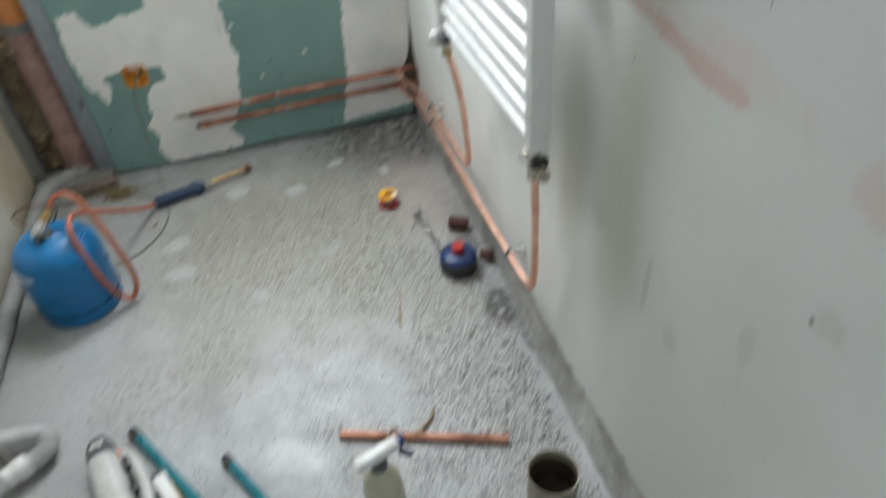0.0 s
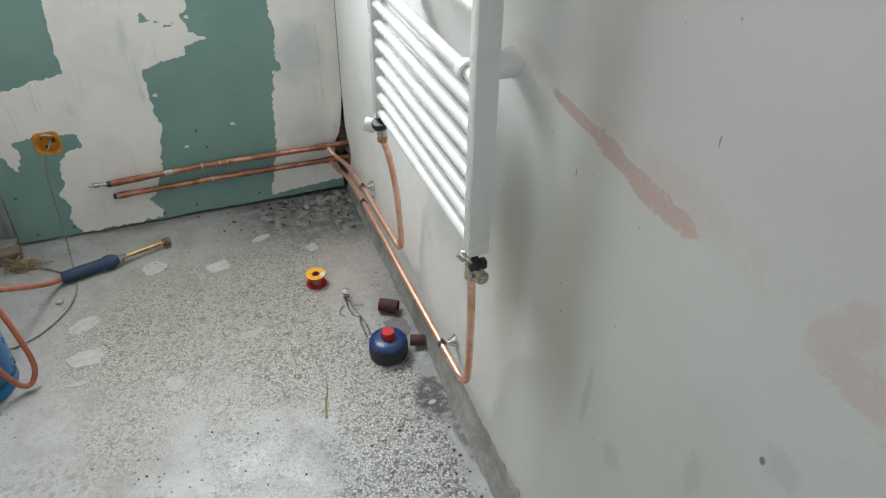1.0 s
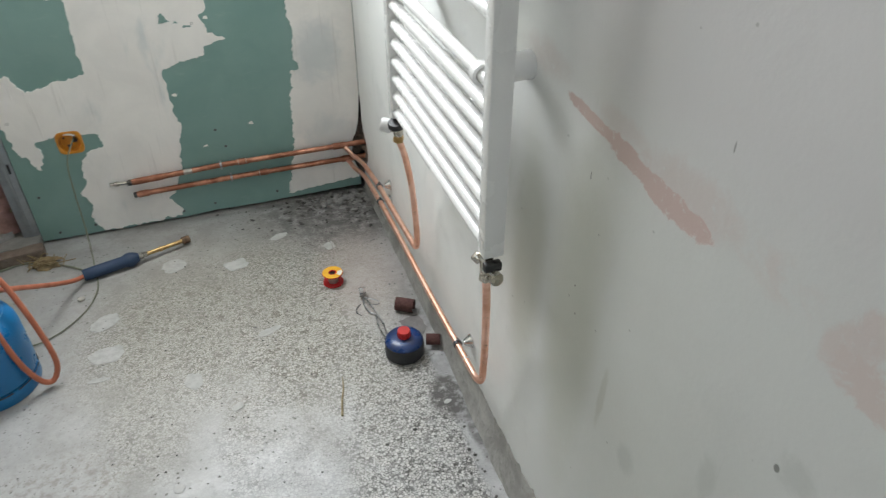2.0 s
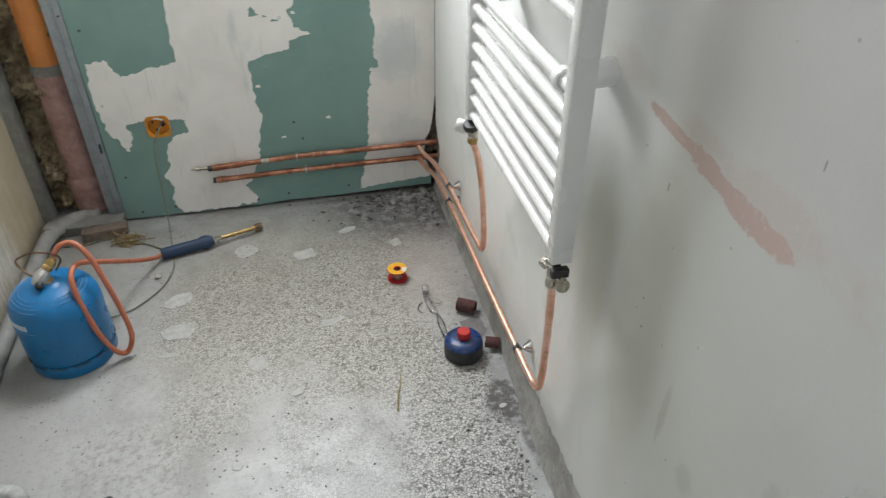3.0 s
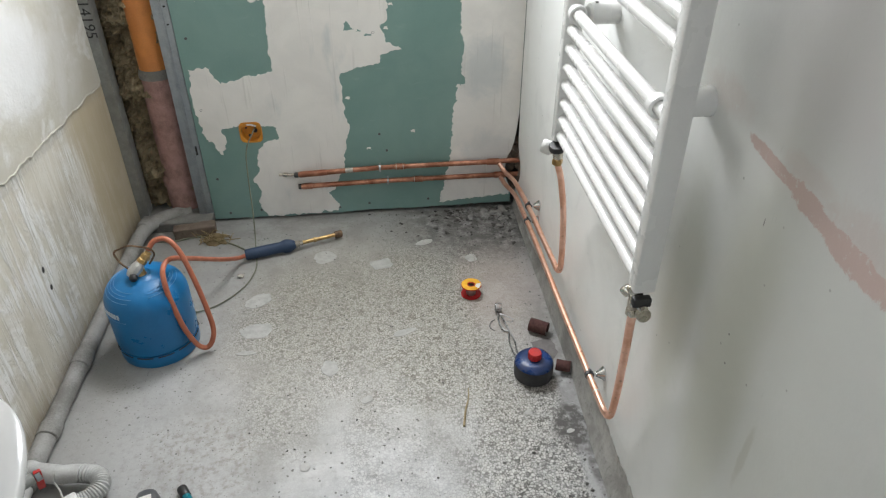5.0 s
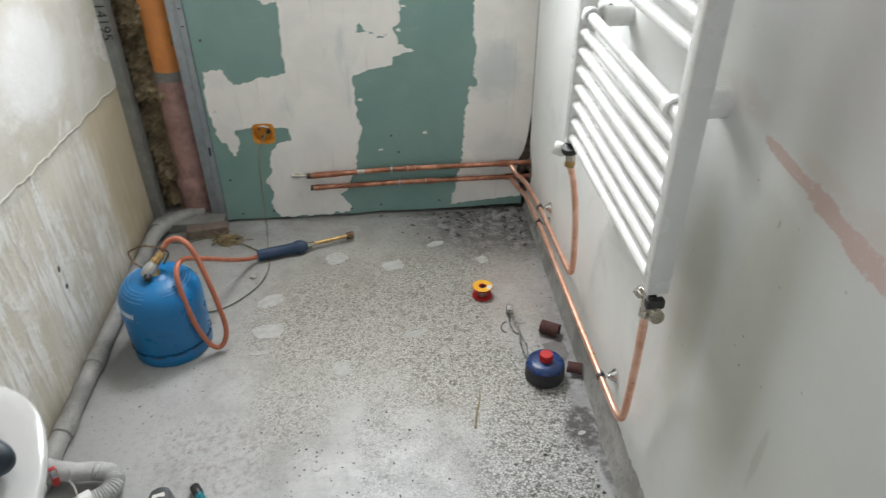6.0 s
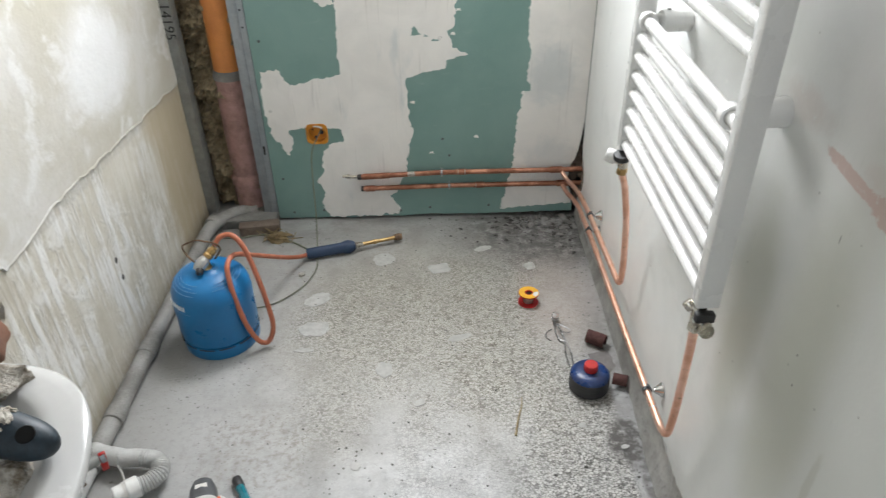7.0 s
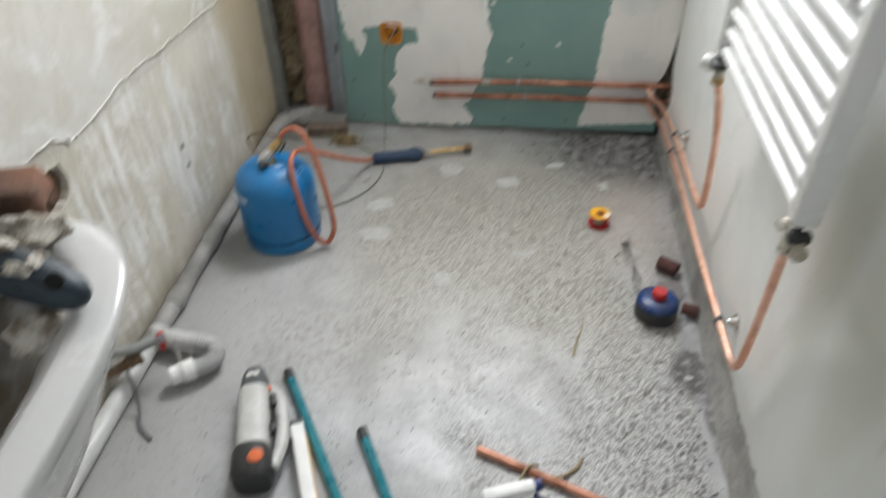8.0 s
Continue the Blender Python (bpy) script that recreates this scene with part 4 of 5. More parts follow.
sleeve(upper_pipe, (-0.41, -0.0212, 0.1847), (-0.376, -0.0212, 0.1848), R * 1.2)
sleeve(upper_pipe, (-0.105, -0.0218, 0.186), (-0.062, -0.022, 0.186), R * 1.25)
sleeve(lower_pipe, (-0.714, -0.022, 0.1291), (-0.68, -0.022, 0.1299), R * 1.2)
sleeve(lower_pipe, (-0.352, -0.0223, 0.1358), (-0.318, -0.0224, 0.136), R * 1.2)
sleeve(lower_pipe, (-0.08, -0.0236, 0.137), (-0.04, -0.024, 0.137), R * 1.25)
for a, b, top in (((-0.406, -0.0212, 0.1847), (-0.404, -0.0212, 0.1847), upper_pipe), ((-0.383, -0.0212, 0.1848), (-0.379, -0.0212, 0.1848), upper_pipe),
                  ((-0.348, -0.0223, 0.1358), (-0.346, -0.0223, 0.1358), lower_pipe), ((-0.57, -0.0207, 0.179), (-0.545, -0.0208, 0.18), upper_pipe)):
    part("solder_ring", lathe([(R * 1.0, 0), (R * 1.26, 0.0004), (R * 1.26, 0.0022), (R * 1.0, 0.0026)] if (Vector(b) - Vector(a)).length < 0.01 else
                              [(R * 1.0, 0), (R * 1.05, 0.003), (R * 1.06, 0.012), (R * 1.04, 0.022), (R * 1.0, 0.025)], 18, along(a, b)), M_SOLDER, top)
part("end_cap", lathe([(0, 0), (R * 0.95, 0), (R * 1.1, 0.004), (R * 1.1, 0.012), (R * 0.9, 0.014)], 18, along((-0.735, -0.0198, 0.1715), (-0.70, -0.02, 0.173))), M_INK, upper_pipe, "scorched black pipe end")
part("end_cap", lathe([(0, 0), (R * 0.95, 0), (R * 1.08, 0.003), (R * 1.08, 0.008), (R * 0.9, 0.010)], 18, along((-0.726, -0.022, 0.1289), (-0.70, -0.022, 0.1295))), M_INK, lower_pipe, "scorched black pipe end")
part("connector", lathe([(0.0, 0), (0.005, 0), (0.005, 0.012), (0.0075, 0.014), (0.0075, 0.026), (0.0055, 0.028), (0.0055, 0.05)], 14, along((-0.785, -0.012, 0.171), (-0.72, -0.0198, 0.172))), M_NICKEL, upper_pipe, "white-dusted steel connector")
for xx, zz, top in ((-0.458, 0.1843, upper_pipe), (-0.434, 0.1354, lower_pipe)):
    bm = lathe([(R * 1.06, -0.003), (R * 1.3, -0.003), (R * 1.3, 0.003), (R * 1.06, 0.003), (R * 1.06, -0.003)], 18, along((xx, -0.021, zz), (xx + 0.01, -0.021, zz)))
    box((xx - 0.003, -0.024, zz + R), (xx + 0.003, -0.018, zz + R + 0.007), 0.0008, bm)
    box((xx - 0.003, -0.024, zz - R - 0.007), (xx + 0.003, -0.018, zz - R), 0.0008, bm)
    rod((xx, -0.014, zz), (xx, 0.006, zz), 0.003, 10, bm)
    part("pipe_clip", bm, M_GALV, top, "two-piece metal pipe clip")

far_pipe = pipe_thing("copper_pipe", "copper pipe bent up to the farther radiator valve",
                      [(-0.066, -0.024, 0.182), (-0.050, -0.06, 0.165), (-0.034, -0.134, 0.175), (-0.033, -0.32, 0.204), (-0.033, -0.58, 0.223), (-0.034, -0.722, 0.236),
                       (-0.037, -0.728, 0.32), (-0.046, -0.730, 0.435), (-0.064, -0.741, 0.525), (-0.078, -0.747, 0.565)], 0.0072, M_COPPER, 0.040)
near_pipe = pipe_thing("copper_pipe", "long copper pipe along the wall foot, bent up to a valve",
                       [(-0.060, -0.026, 0.133), (-0.050, -0.07, 0.125), (-0.035, -0.164, 0.142), (-0.033, -0.40, 0.158), (-0.033, -0.80, 0.170), (-0.034, -1.150, 0.190),
                        (-0.037, -1.166, 0.29), (-0.046, -1.185, 0.44), (-0.060, -1.212, 0.515), (-0.074, -1.242, 0.565)], 0.0072, M_COPPER, 0.045)
part("tape_ring", lathe([(0.0072, 0), (0.0077, 0.0004), (0.0077, 0.003), (0.0072, 0.0034)], 16, along((-0.0335, -1.06, 0.185), (-0.0335, -1.08, 0.186))), M_PAPER, near_pipe, "pale tape ring")


def rosette(parent, y, z, x=-0.033):
    """A pipe hook: chrome cup on the wall, stem and split clip round the tube."""
    part("wall_cup", lathe([(0.0, 0.0), (0.0165, 0.0), (0.0165, 0.002), (0.0125, 0.006), (0.0085, 0.013), (0.006, 0.017), (0.0, 0.017)], 22, along((-0.0005, y, z), (-0.05, y, z))), M_CHROME, parent, "chrome wall cup")
    part("stem", rod((-0.012, y, z), (x + 0.006, y, z), 0.0035, 10), M_CHROME, parent)
    bm = lathe([(0.0074, -0.004), (0.0098, -0.004), (0.0098, 0.004), (0.0074, 0.004), (0.0074, -0.004)], 18, along((x, y, z), (x, y - 0.1, z)))
    box((x - 0.003, y - 0.003, z + 0.008), (x + 0.003, y + 0.003, z + 0.015), 0.0008, bm)
    box((x - 0.003, y - 0.003, z - 0.015), (x + 0.003, y + 0.003, z - 0.008), 0.0008, bm)
    part("clip", bm, M_CHARCOAL, parent, "dark metal clip")


rosette(near_pipe, -1.008, 0.182)
rosette(near_pipe, -0.345, 0.154)
rosette(far_pipe, -0.345, 0.206)

# ---- towel radiator ----
rad = thing("towel_radiator", "white enamelled ladder towel radiator with horizontal bars", "radiator")
XF, XB = -0.0945, -0.0605
YN0, YN1, YF0, YF1 = -1.276, -1.250, -0.768, -0.742
RZ = 0.621
for a, b in ((YN0, YN1), (YF0, YF1)):
    part("post", box((XF, a, RZ), (XB, b, 1.64), 0.0035), M_WHITE_ENAMEL, rad)
    part("plug", lathe([(0.0, 0.0), (0.011, 0.0), (0.011, 0.004), (0.0, 0.006)], 16, pose((XF + XB) / 2, (a + b) / 2, 1.639)), M_CHROME, rad)
bar = None
heights = [0.6355 + 0.0365 * i for i in range(8)] + [0.982 + 0.0365 * i for i in range(6)] + [1.27 + 0.0365 * i for i in range(8)]
for zz in heights:
    if bar is None:
        bar = part("bar", sweep([(-0.081, YN1 - 0.004, 0), (-0.081, YN1 + 0.004, 0), (-0.0815, -1.0, 0), (-0.081, YF0 - 0.004, 0), (-0.081, YF0 + 0.004, 0)], 0.0103, 18), M_WHITE_ENAMEL, rad)
        bar.matrix_local = pose(0, 0, zz)
    else:
        b = new("bar", bar.data)
        b.parent, b.matrix_local = rad, pose(0, 0, zz)
for yy in (-1.212, -0.795):
    for zz in (heights[7], heights[-1]):
        br = part("bracket", lathe([(0.0, 0), (0.0205, 0), (0.0213, 0.002), (0.0213, 0.007), (0.0203, 0.009), (0.0198, 0.052), (0.0185, 0.058), (0.0135, 0.062), (0.0, 0.062)], 32, along((-0.0005, yy + 0.018, zz - 0.004), (-0.09, yy, zz))), M_WHITE_ENAMEL, rad, "white wall bracket")
        part("clamp", lathe([(0.0114, -0.008), (0.0165, -0.008), (0.0172, 0), (0.0165, 0.008), (0.0114, 0.008), (0.0114, -0.008)], 22, along((-0.081, yy, zz), (-0.081, yy - 0.1, zz))), M_WHITE_ENAMEL, br)
        part("screw_hole", lathe([(0, 0), (0.0035, 0), (0.0035, 0.001), (0, 0.001)], 12, pose(-0.045, yy + 0.006, zz + 0.0185)), M_INK, br)


def valve(y, far):
    """An angle valve under a radiator post, with its cap and union nut."""
    cx, cz = -0.079, RZ - 0.005
    top = thing("radiator_valve", "nickel angle valve with a black cap on the copper riser" if not far else "nickel angle valve with a black cap and a white handwheel", "valve", "radiator valves")
    part("union_nut", lathe([(0.0, 0), (0.0115, 0), (0.0125, 0.003), (0.0125, 0.010), (0.0115, 0.013), (0, 0.013)], 6, pose(cx, y, cz - 0.013)), M_NICKEL, top)
    part("body", lathe([(0.0, 0), (0.0085, 0), (0.0105, 0.004), (0.0105, 0.022), (0.008, 0.028), (0, 0.028)], 20, pose(cx, y, cz - 0.041)), M_NICKEL, top)
    part("compression_nut", lathe([(0.0, 0), (0.0105, 0), (0.0118, 0.003), (0.0118, 0.011), (0.010, 0.014), (0, 0.014)], 6, pose(cx, y, cz - 0.054)), M_BRASS if far else M_NICKEL, top)
    if far:
        part("spindle", rod((cx, y, cz - 0.026), (cx - 0.03, y + 0.012, cz - 0.022), 0.007, 14), M_NICKEL, top)
        part("handwheel", lathe([(0, 0), (0.013, 0), (0.015, 0.003), (0.015, 0.020), (0.0125, 0.024), (0, 0.024)], 18, along((cx - 0.012, y + 0.008, cz - 0.021), (cx - 0.05, y + 0.024, cz - 0.010))), M_WHITE_PLASTIC, top, "white plastic handwheel")
        part("cap", lathe([(0, 0), (0.0165, 0), (0.018, 0.002), (0.018, 0.010), (0.016, 0.013), (0, 0.013)], 20, pose(cx - 0.006, y - 0.012, cz - 0.012, 12, -10)), M_BLACK_PLASTIC, top, "black plastic cap")
    else:
        part("spindle", rod((cx, y, cz - 0.026), (cx + 0.006, y - 0.026, cz - 0.026), 0.007, 14), M_NICKEL, top)
        part("cap", box((cx - 0.012, y - 0.024, cz - 0.023), (cx + 0.017, y - 0.010, cz - 0.007), 0.003), M_BLACK_PLASTIC, top, "black plastic cap")
        part("bleed_knob", lathe([(0, 0), (0.0115, 0), (0.0115, 0.008), (0.010, 0.010), (0, 0.010)], 22, along((cx + 0.010, y - 0.012, cz - 0.044), (cx + 0.014, y - 0.05, cz - 0.036))), M_NICKEL, top, "round nickel end cap")
        part("inlet", lathe([(0, 0), (0.008, 0), (0.009, 0.002), (0.009, 0.013), (0.007, 0.015), (0, 0.015)], 18, along((cx - 0.006, y + 0.008, cz - 0.020), (cx - 0.03, y + 0.03, cz + 0.006))), M_NICKEL, top)
    return top


valve((YN0 + YN1) / 2 + 0.011, False)
valve((YF0 + YF1) / 2, True)

# ---- grey waste pipe along the west wall ----
waste = thing("waste_pipe", "dusty grey plastic waste pipe along the wall foot", "waste pipe")
part("tube", sweep(bent([(-1.10, 0.03, 0.030), (-1.19, -0.012, 0.034), (-1.230, -0.10, 0.036), (-1.238, -0.28, 0.025), (-1.240, -1.0, 0.0225)], 0.06, 8), 0.0215, 20), M_PVC_GREY, waste)
part("tube", rod((-1.240, -1.0, 0.0225), (-1.238, -2.3, 0.0225), 0.0212, 20), M_PVC_LIGHT, waste)
for a, b in ((-0.655, -0.70), (-0.885, -0.925), (-1.02, -1.06)):
    part("socket", lathe([(0.021, 0), (0.0242, 0.001), (0.0247, 0.004), (0.0242, abs(b - a) - 0.002), (0.0216, abs(b - a))], 22, along((-1.2385, a, 0.0235), (-1.2385, b, 0.0235))), M_PVC_GREY, waste)
part("elbow_collar", lathe([(0.0215, 0), (0.0250, 0.001), (0.0250, 0.03), (0.022, 0.032)], 22, along((-1.222, -0.055, 0.0355), (-1.2285, -0.092, 0.0355))), M_PVC_GREY, waste)
part("branch", rod((-1.232, -1.020, 0.030), (-1.165, -1.040, 0.036), 0.0205, 18), M_PVC_LIGHT, waste)

hose = thing("corrugated_hose", "grey corrugated waste hose curled back to a white coupler", "hose")
line = curve([(-1.168, -1.040, 0.036), (-1.127, -1.040, 0.036), (-1.090, -1.048, 0.034), (-1.076, -1.074, 0.032), (-1.092, -1.100, 0.031), (-1.120, -1.118, 0.032)], 26)
part("tube", sweep(line, lambda s: 0.0190 + (0.0016 * math.sin(s * 190) if 0.22 < s < 0.93 else 0.0008), 18), M_PVC_LIGHT, hose)
part("coupler", lathe([(0.0, 0), (0.021, 0), (0.0235, 0.002), (0.0235, 0.024), (0.020, 0.028), (0.0205, 0.05), (0.018, 0.053), (0.0, 0.046)], 24, along((-1.108, -1.108, 0.031), (-1.165, -1.150, 0.034))), M_WHITE_PLASTIC, hose, "white plastic coupler")
part("cable_tie", lathe([(0.0205, 0), (0.0225, 0), (0.0225, 0.004), (0.0205, 0.004), (0.0205, 0)], 22, along((-1.1303, -1.1245, 0.0322), (-1.165, -1.150, 0.034))), M_PAPER, hose, "white cable tie")
part("tie_tail", sweep(curve([(-1.134, -1.110, 0.052), (-1.141, -1.098, 0.062), (-1.150, -1.090, 0.075)], 5), 0.0028, 8, None, 0.5), M_PAPER, hose)

stop = thing("stop_valve", "old brass stop valve with a red lever", "valve")
part("stub", sweep([(-1.268, -1.158, 0.112), (-1.21, -1.130, 0.104), (-1.178, -1.098, 0.104)], 0.0115, 16), M_GALV_DULL, stop, "grey steel pipe stub")
part("body", lathe([(0, 0), (0.013, 0), (0.015, 0.004), (0.012, 0.01), (0.012, 0.022), (0.015, 0.026), (0.013, 0.032), (0, 0.032)], 16, along((-1.226, -1.150, 0.080), (-1.186, -1.118, 0.084))), M_BRASS_OLD, stop, "corroded brass body")
part("feed", sweep(curve([(-1.268, -1.185, 0.075), (-1.245, -1.170, 0.076), (-1.224, -1.150, 0.080)], 5), 0.010, 14), M_BRASS_OLD, stop)
part("lever", moved(box((-0.007, -0.004, -0.034), (0.007, 0.004, 0.020), 0.002), pose(-1.172, -1.092, 0.098, 6, 4, 40)), M_RED, stop, "red lever")
part("mouth", lathe([(0.006, 0), (0.0115, 0), (0.0128, 0.003), (0.0128, 0.010), (0.0068, 0.010), (0.0065, 0.001), (0.006, 0)], 18, along((-1.176, -1.096, 0.104), (-1.15, -1.07, 0.106))), M_GALV, stop)
part("bore", lathe([(0, 0), (0.0066, 0), (0.0066, 0.002), (0, 0.002)], 16, along((-1.1705, -1.0905, 0.1045), (-1.15, -1.07, 0.106))), M_INK, stop)
solid("flexible_hose", sweep(curve([(-1.225, -1.16, 0.070), (-1.205, -1.185, 0.05), (-1.190, -1.21, 0.02), (-1.172, -1.25, 0.006), (-1.14, -1.275, 0.005)], 8), 0.0035, 8), M_CHARCOAL, "thin dark hose hanging from the stop valve", "hose")

# ---- washbasin ----


def oval(cx, cy, a, b, z, power, seg=72):
    out = []
    for k in range(seg):
        t = k * math.tau / seg
        c, s = math.cos(t), math.sin(t)
        out.append(Vector((cx + a * math.copysign(abs(c) ** (2 / power), c), cy + b * math.copysign(abs(s) ** (2 / power), s), z)))
    return out


def washbasin():
    top = thing("washbasin", "white ceramic washbasin on the cream wall, full of rubble", "washbasin")
    bm, rings = bmesh.new(), []
    for s, z in ((0.30, 0.56), (0.58, 0.575), (0.78, 0.63), (0.89, 0.69), (0.955, 0.728), (0.992, 0.747), (0.999, 0.756), (0.997, 0.7605), (0.990, 0.7625), (0.950, 0.7635), (0.905, 0.7645), (0.876, 0.7645),
                 (0.862, 0.7625), (0.82, 0.754), (0.775, 0.743), (0.735, 0.728), (0.70, 0.705), (0.64, 0.665), (0.52, 0.63), (0.30, 0.612), (0.08, 0.606)):
        rings.append([bm.verts.new(q) for q in oval(0, 0, 0.246 - 0.27 * (1 - s) * 0.9 if s > 0.1 else 0.02, 0.325 - 0.30 * (1 - s) * 0.9 if s > 0.1 else 0.02, z, 3.8 - 1.4 * (1 - s))])
    for a, b in zip(rings, rings[1:]):
        for k in range(len(a)):
            bm.faces.new((a[k], a[(k + 1) % len(a)], b[(k + 1) % len(b)], b[k]))
    bm.faces.new(rings[0])
    bm.faces.new(rings[-1])
    moved(bm, pose(-1.006, -1.836, 0, 0, 0, 3))
    part("bowl", bm, ceramic_material(), top, smooth=60)
    part("wall_bolt", rod((-1.262, -1.83, 0.68), (-1.20, -1.83, 0.68), 0.008, 12), M_STEEL, top)
    part("wall_bolt", rod((-1.262, -1.70, 0.68), (-1.20, -1.70, 0.68), 0.008, 12), M_STEEL, top)
    return top


washbasin()
trap = thing("drain_trap", "dusty blue-black rubber waste trap smeared with plaster, lying in the washbasin", "pipe trap")
tip, tail = Vector((-0.795, -1.640, 0.781)), Vector((-1.04, -1.596, 0.822))
axis = (tail - tip).normalized()
bm = lathe([(r * 0.76, d) for r, d in [(0.0, 0.0), (0.006, 0.001), (0.012, 0.004), (0.018, 0.010), (0.0225, 0.019), (0.0255, 0.031), (0.0275, 0.046), (0.029, 0.062), (0.030, 0.085), (0.0335, 0.088), (0.0335, 0.100), (0.030, 0.103),
            (0.030, 0.112), (0.0335, 0.115), (0.0335, 0.127), (0.030, 0.130), (0.029, 0.25), (0.0, 0.25)]], 40, along(tip, tail))
part("tube", bm, M_TRAP, trap)
q = tip + axis * 0.024
lift = Vector((0.16, -0.42, 0.90)).normalized()
# solid black disc standing for the darkness inside the opening
part("opening", lathe([(0.0, 0), (0.0076, 0), (0.0082, 0.0010), (0.0074, 0.0016), (0.0, 0.0016)], 24, along(q + lift * 0.0182, q + lift * 0.1)), M_HOLE, trap, "dark round opening")
for k, (d, ang, su, sv) in enumerate(((0.047, 24, 0.010, 0.005), (0.056, -12, 0.013, 0.005), (0.080, 30, 0.012, 0.007), (0.105, 5, 0.018, 0.007), (0.050, 50, 0.006, 0.004))):
    nrm = Matrix.Rotation(radians(ang), 3, axis) @ Vector((0.05, -0.30, 0.95)).normalized()
    m = along(tip + axis * d + nrm * (0.0216 if d < 0.08 else 0.0250), tip + axis * d + nrm)
    part("plaster_smear", lump((su, sv, 0.0022), 40 + k, 0.9, m, None, 3), M_LUMP, trap, "pale plaster smear")
for k, (q, s) in enumerate((((-0.906, -1.552, 0.768), (0.034, 0.023, 0.020)), ((-0.965, -1.60, 0.745), (0.05, 0.04, 0.036)), ((-0.842, -1.648, 0.742), (0.028, 0.026, 0.022)),
                            ((-1.06, -1.78, 0.69), (0.06, 0.05, 0.05)), ((-0.96, -1.75, 0.68), (0.045, 0.05, 0.035)), ((-1.00, -1.68, 0.70), (0.06, 0.05, 0.04)))):
    solid("mortar_lump", lump(s, k + 1, 0.5, pose(*q, 10 * k, 5, 25 + 40 * k), None, 3), M_LUMP, "pale broken lump of mortar in the washbasin", "rubble", "mortar lumps in the basin")
bm = box((-0.065, -0.022, -0.016), (0.065, 0.022, 0.016), 0.004)
bmesh.ops.subdivide_edges(bm, edges=bm.edges[:], cuts=2, use_grid_fill=True)
for v in bm.verts:
    v.co += 0.004 * noise.noise_vector(v.co * 40)
solid("brick_fragment", moved(bm, pose(-0.972, -1.524, 0.786, 8, -6, 15)), M_BRICK, "broken reddish-brown brick fragment lying on the washbasin rim", "brick")

# ---- gas bottle, hose and torch ----
bottle = thing("gas_bottle", "blue camping gas bottle with a brass regulator on the floor", "gas bottle")
place = pose(-1.064, -0.598, 0, 0, 0, 12)
prof = [(0.0, 0.036), (0.090, 0.036), (0.0985, 0.040), (0.1012, 0.055), (0.1016, 0.12), (0.1016, 0.160), (0.0995, 0.177), (0.093, 0.194), (0.080, 0.209), (0.062, 0.219), (0.040, 0.2255), (0.026, 0.2285), (0.022, 0.2325), (0.0, 0.2325)]
body = part("body", lathe(prof, 56, place), M_BLUE, bottle)
part("foot_ring", lathe([(0.094, 0.002), (0.0975, 0.0), (0.0992, 0.003), (0.1000, 0.032), (0.0985, 0.036), (0.094, 0.036), (0.094, 0.002)], 56, place), M_BLUE, bottle)
slots = bmesh.new()
for k in range(12):
    a0 = k * math.tau / 12
    pts = [place @ Vector((0.1001 * math.cos(a0 + t), 0.1001 * math.sin(a0 + t), 0.034)) for t in [0.40 * i / 8 for i in range(9)]]
    sweep(pts, 0.0016, 6, slots)
part("gap", slots, M_INK, bottle, "dark slots above the foot ring")
for r, z, a, b in ((0.088, 0.2008, 2.2, 4.3), (0.081, 0.2088, 2.1, 4.4), (0.074, 0.2136, 2.2, 4.2), (0.066, 0.2176, 2.3, 4.4), (0.081, 0.2088, 4.9, 6.5), (0.073, 0.2140, 4.9, 6.4), (0.066, 0.2176, 5.0, 6.3)):
    part("printed_line", sweep([place @ Vector((r * math.cos(a + (b - a) * i / 24), r * math.sin(a + (b - a) * i / 24), z)) for i in range(25)], 0.0006, 6), M_PRINT_FAINT, bottle)
bars = bmesh.new()
for k in range(7):
    a = radians(198 + k * 5.4)
    for zz in ((0.158, 0.172),):
        w = 0.0036 if k % 3 else 0.0028
        q = place @ Vector((0.1018 * math.cos(a), 0.1018 * math.sin(a), 0))
        nrm = Vector((q.x + 1.064, q.y + 0.598, 0)).normalized()
        tan = Vector((-nrm.y, nrm.x, 0))
        vs = [bars.verts.new(q + tan * (w * su) + nrm * (0.0006 if top else -0.0008) + Vector((0, 0, zh))) for top in (0, 1) for su, zh in ((-1, zz[0]), (1, zz[0]), (1.25, zz[1]), (-0.75, zz[1]))]
        for f in ((0, 1, 2, 3), (7, 6, 5, 4), (0, 4, 5, 1), (1, 5, 6, 2), (2, 6, 7, 3), (3, 7, 4, 0)):
            bars.faces.new([vs[i] for i in f])
part("print_block", bars, M_PRINT, bottle, "row of plain white printed bars")
part("printed_line", sweep([place @ Vector((0.1019 * math.cos(radians(195 + 2 * i)), 0.1019 * math.sin(radians(195 + 2 * i)), 0.150)) for i in range(24)], 0.0006, 6), M_PRINT_FAINT, bottle)
part("stem", lathe([(0, 0), (0.013, 0), (0.0135, 0.003), (0.0115, 0.006), (0.0115, 0.016), (0, 0.016)], 20, pose(-1.061, -0.602, 0.229)), M_BRASS, bottle, "brass valve stem")
low, high = Vector((-1.078, -0.616, 0.240)), Vector((-1.044, -0.590, 0.274))
reg = part("regulator", lathe([(0, -0.006), (0.0095, -0.006), (0.0125, -0.002), (0.0155, 0.006), (0.0160, 0.022), (0.0135, 0.030), (0.0115, 0.033), (0.0115, 0.036), (0, 0.036)], 10, along(low, high)), M_SATIN, bottle, "cast metal regulator on the valve", 20)
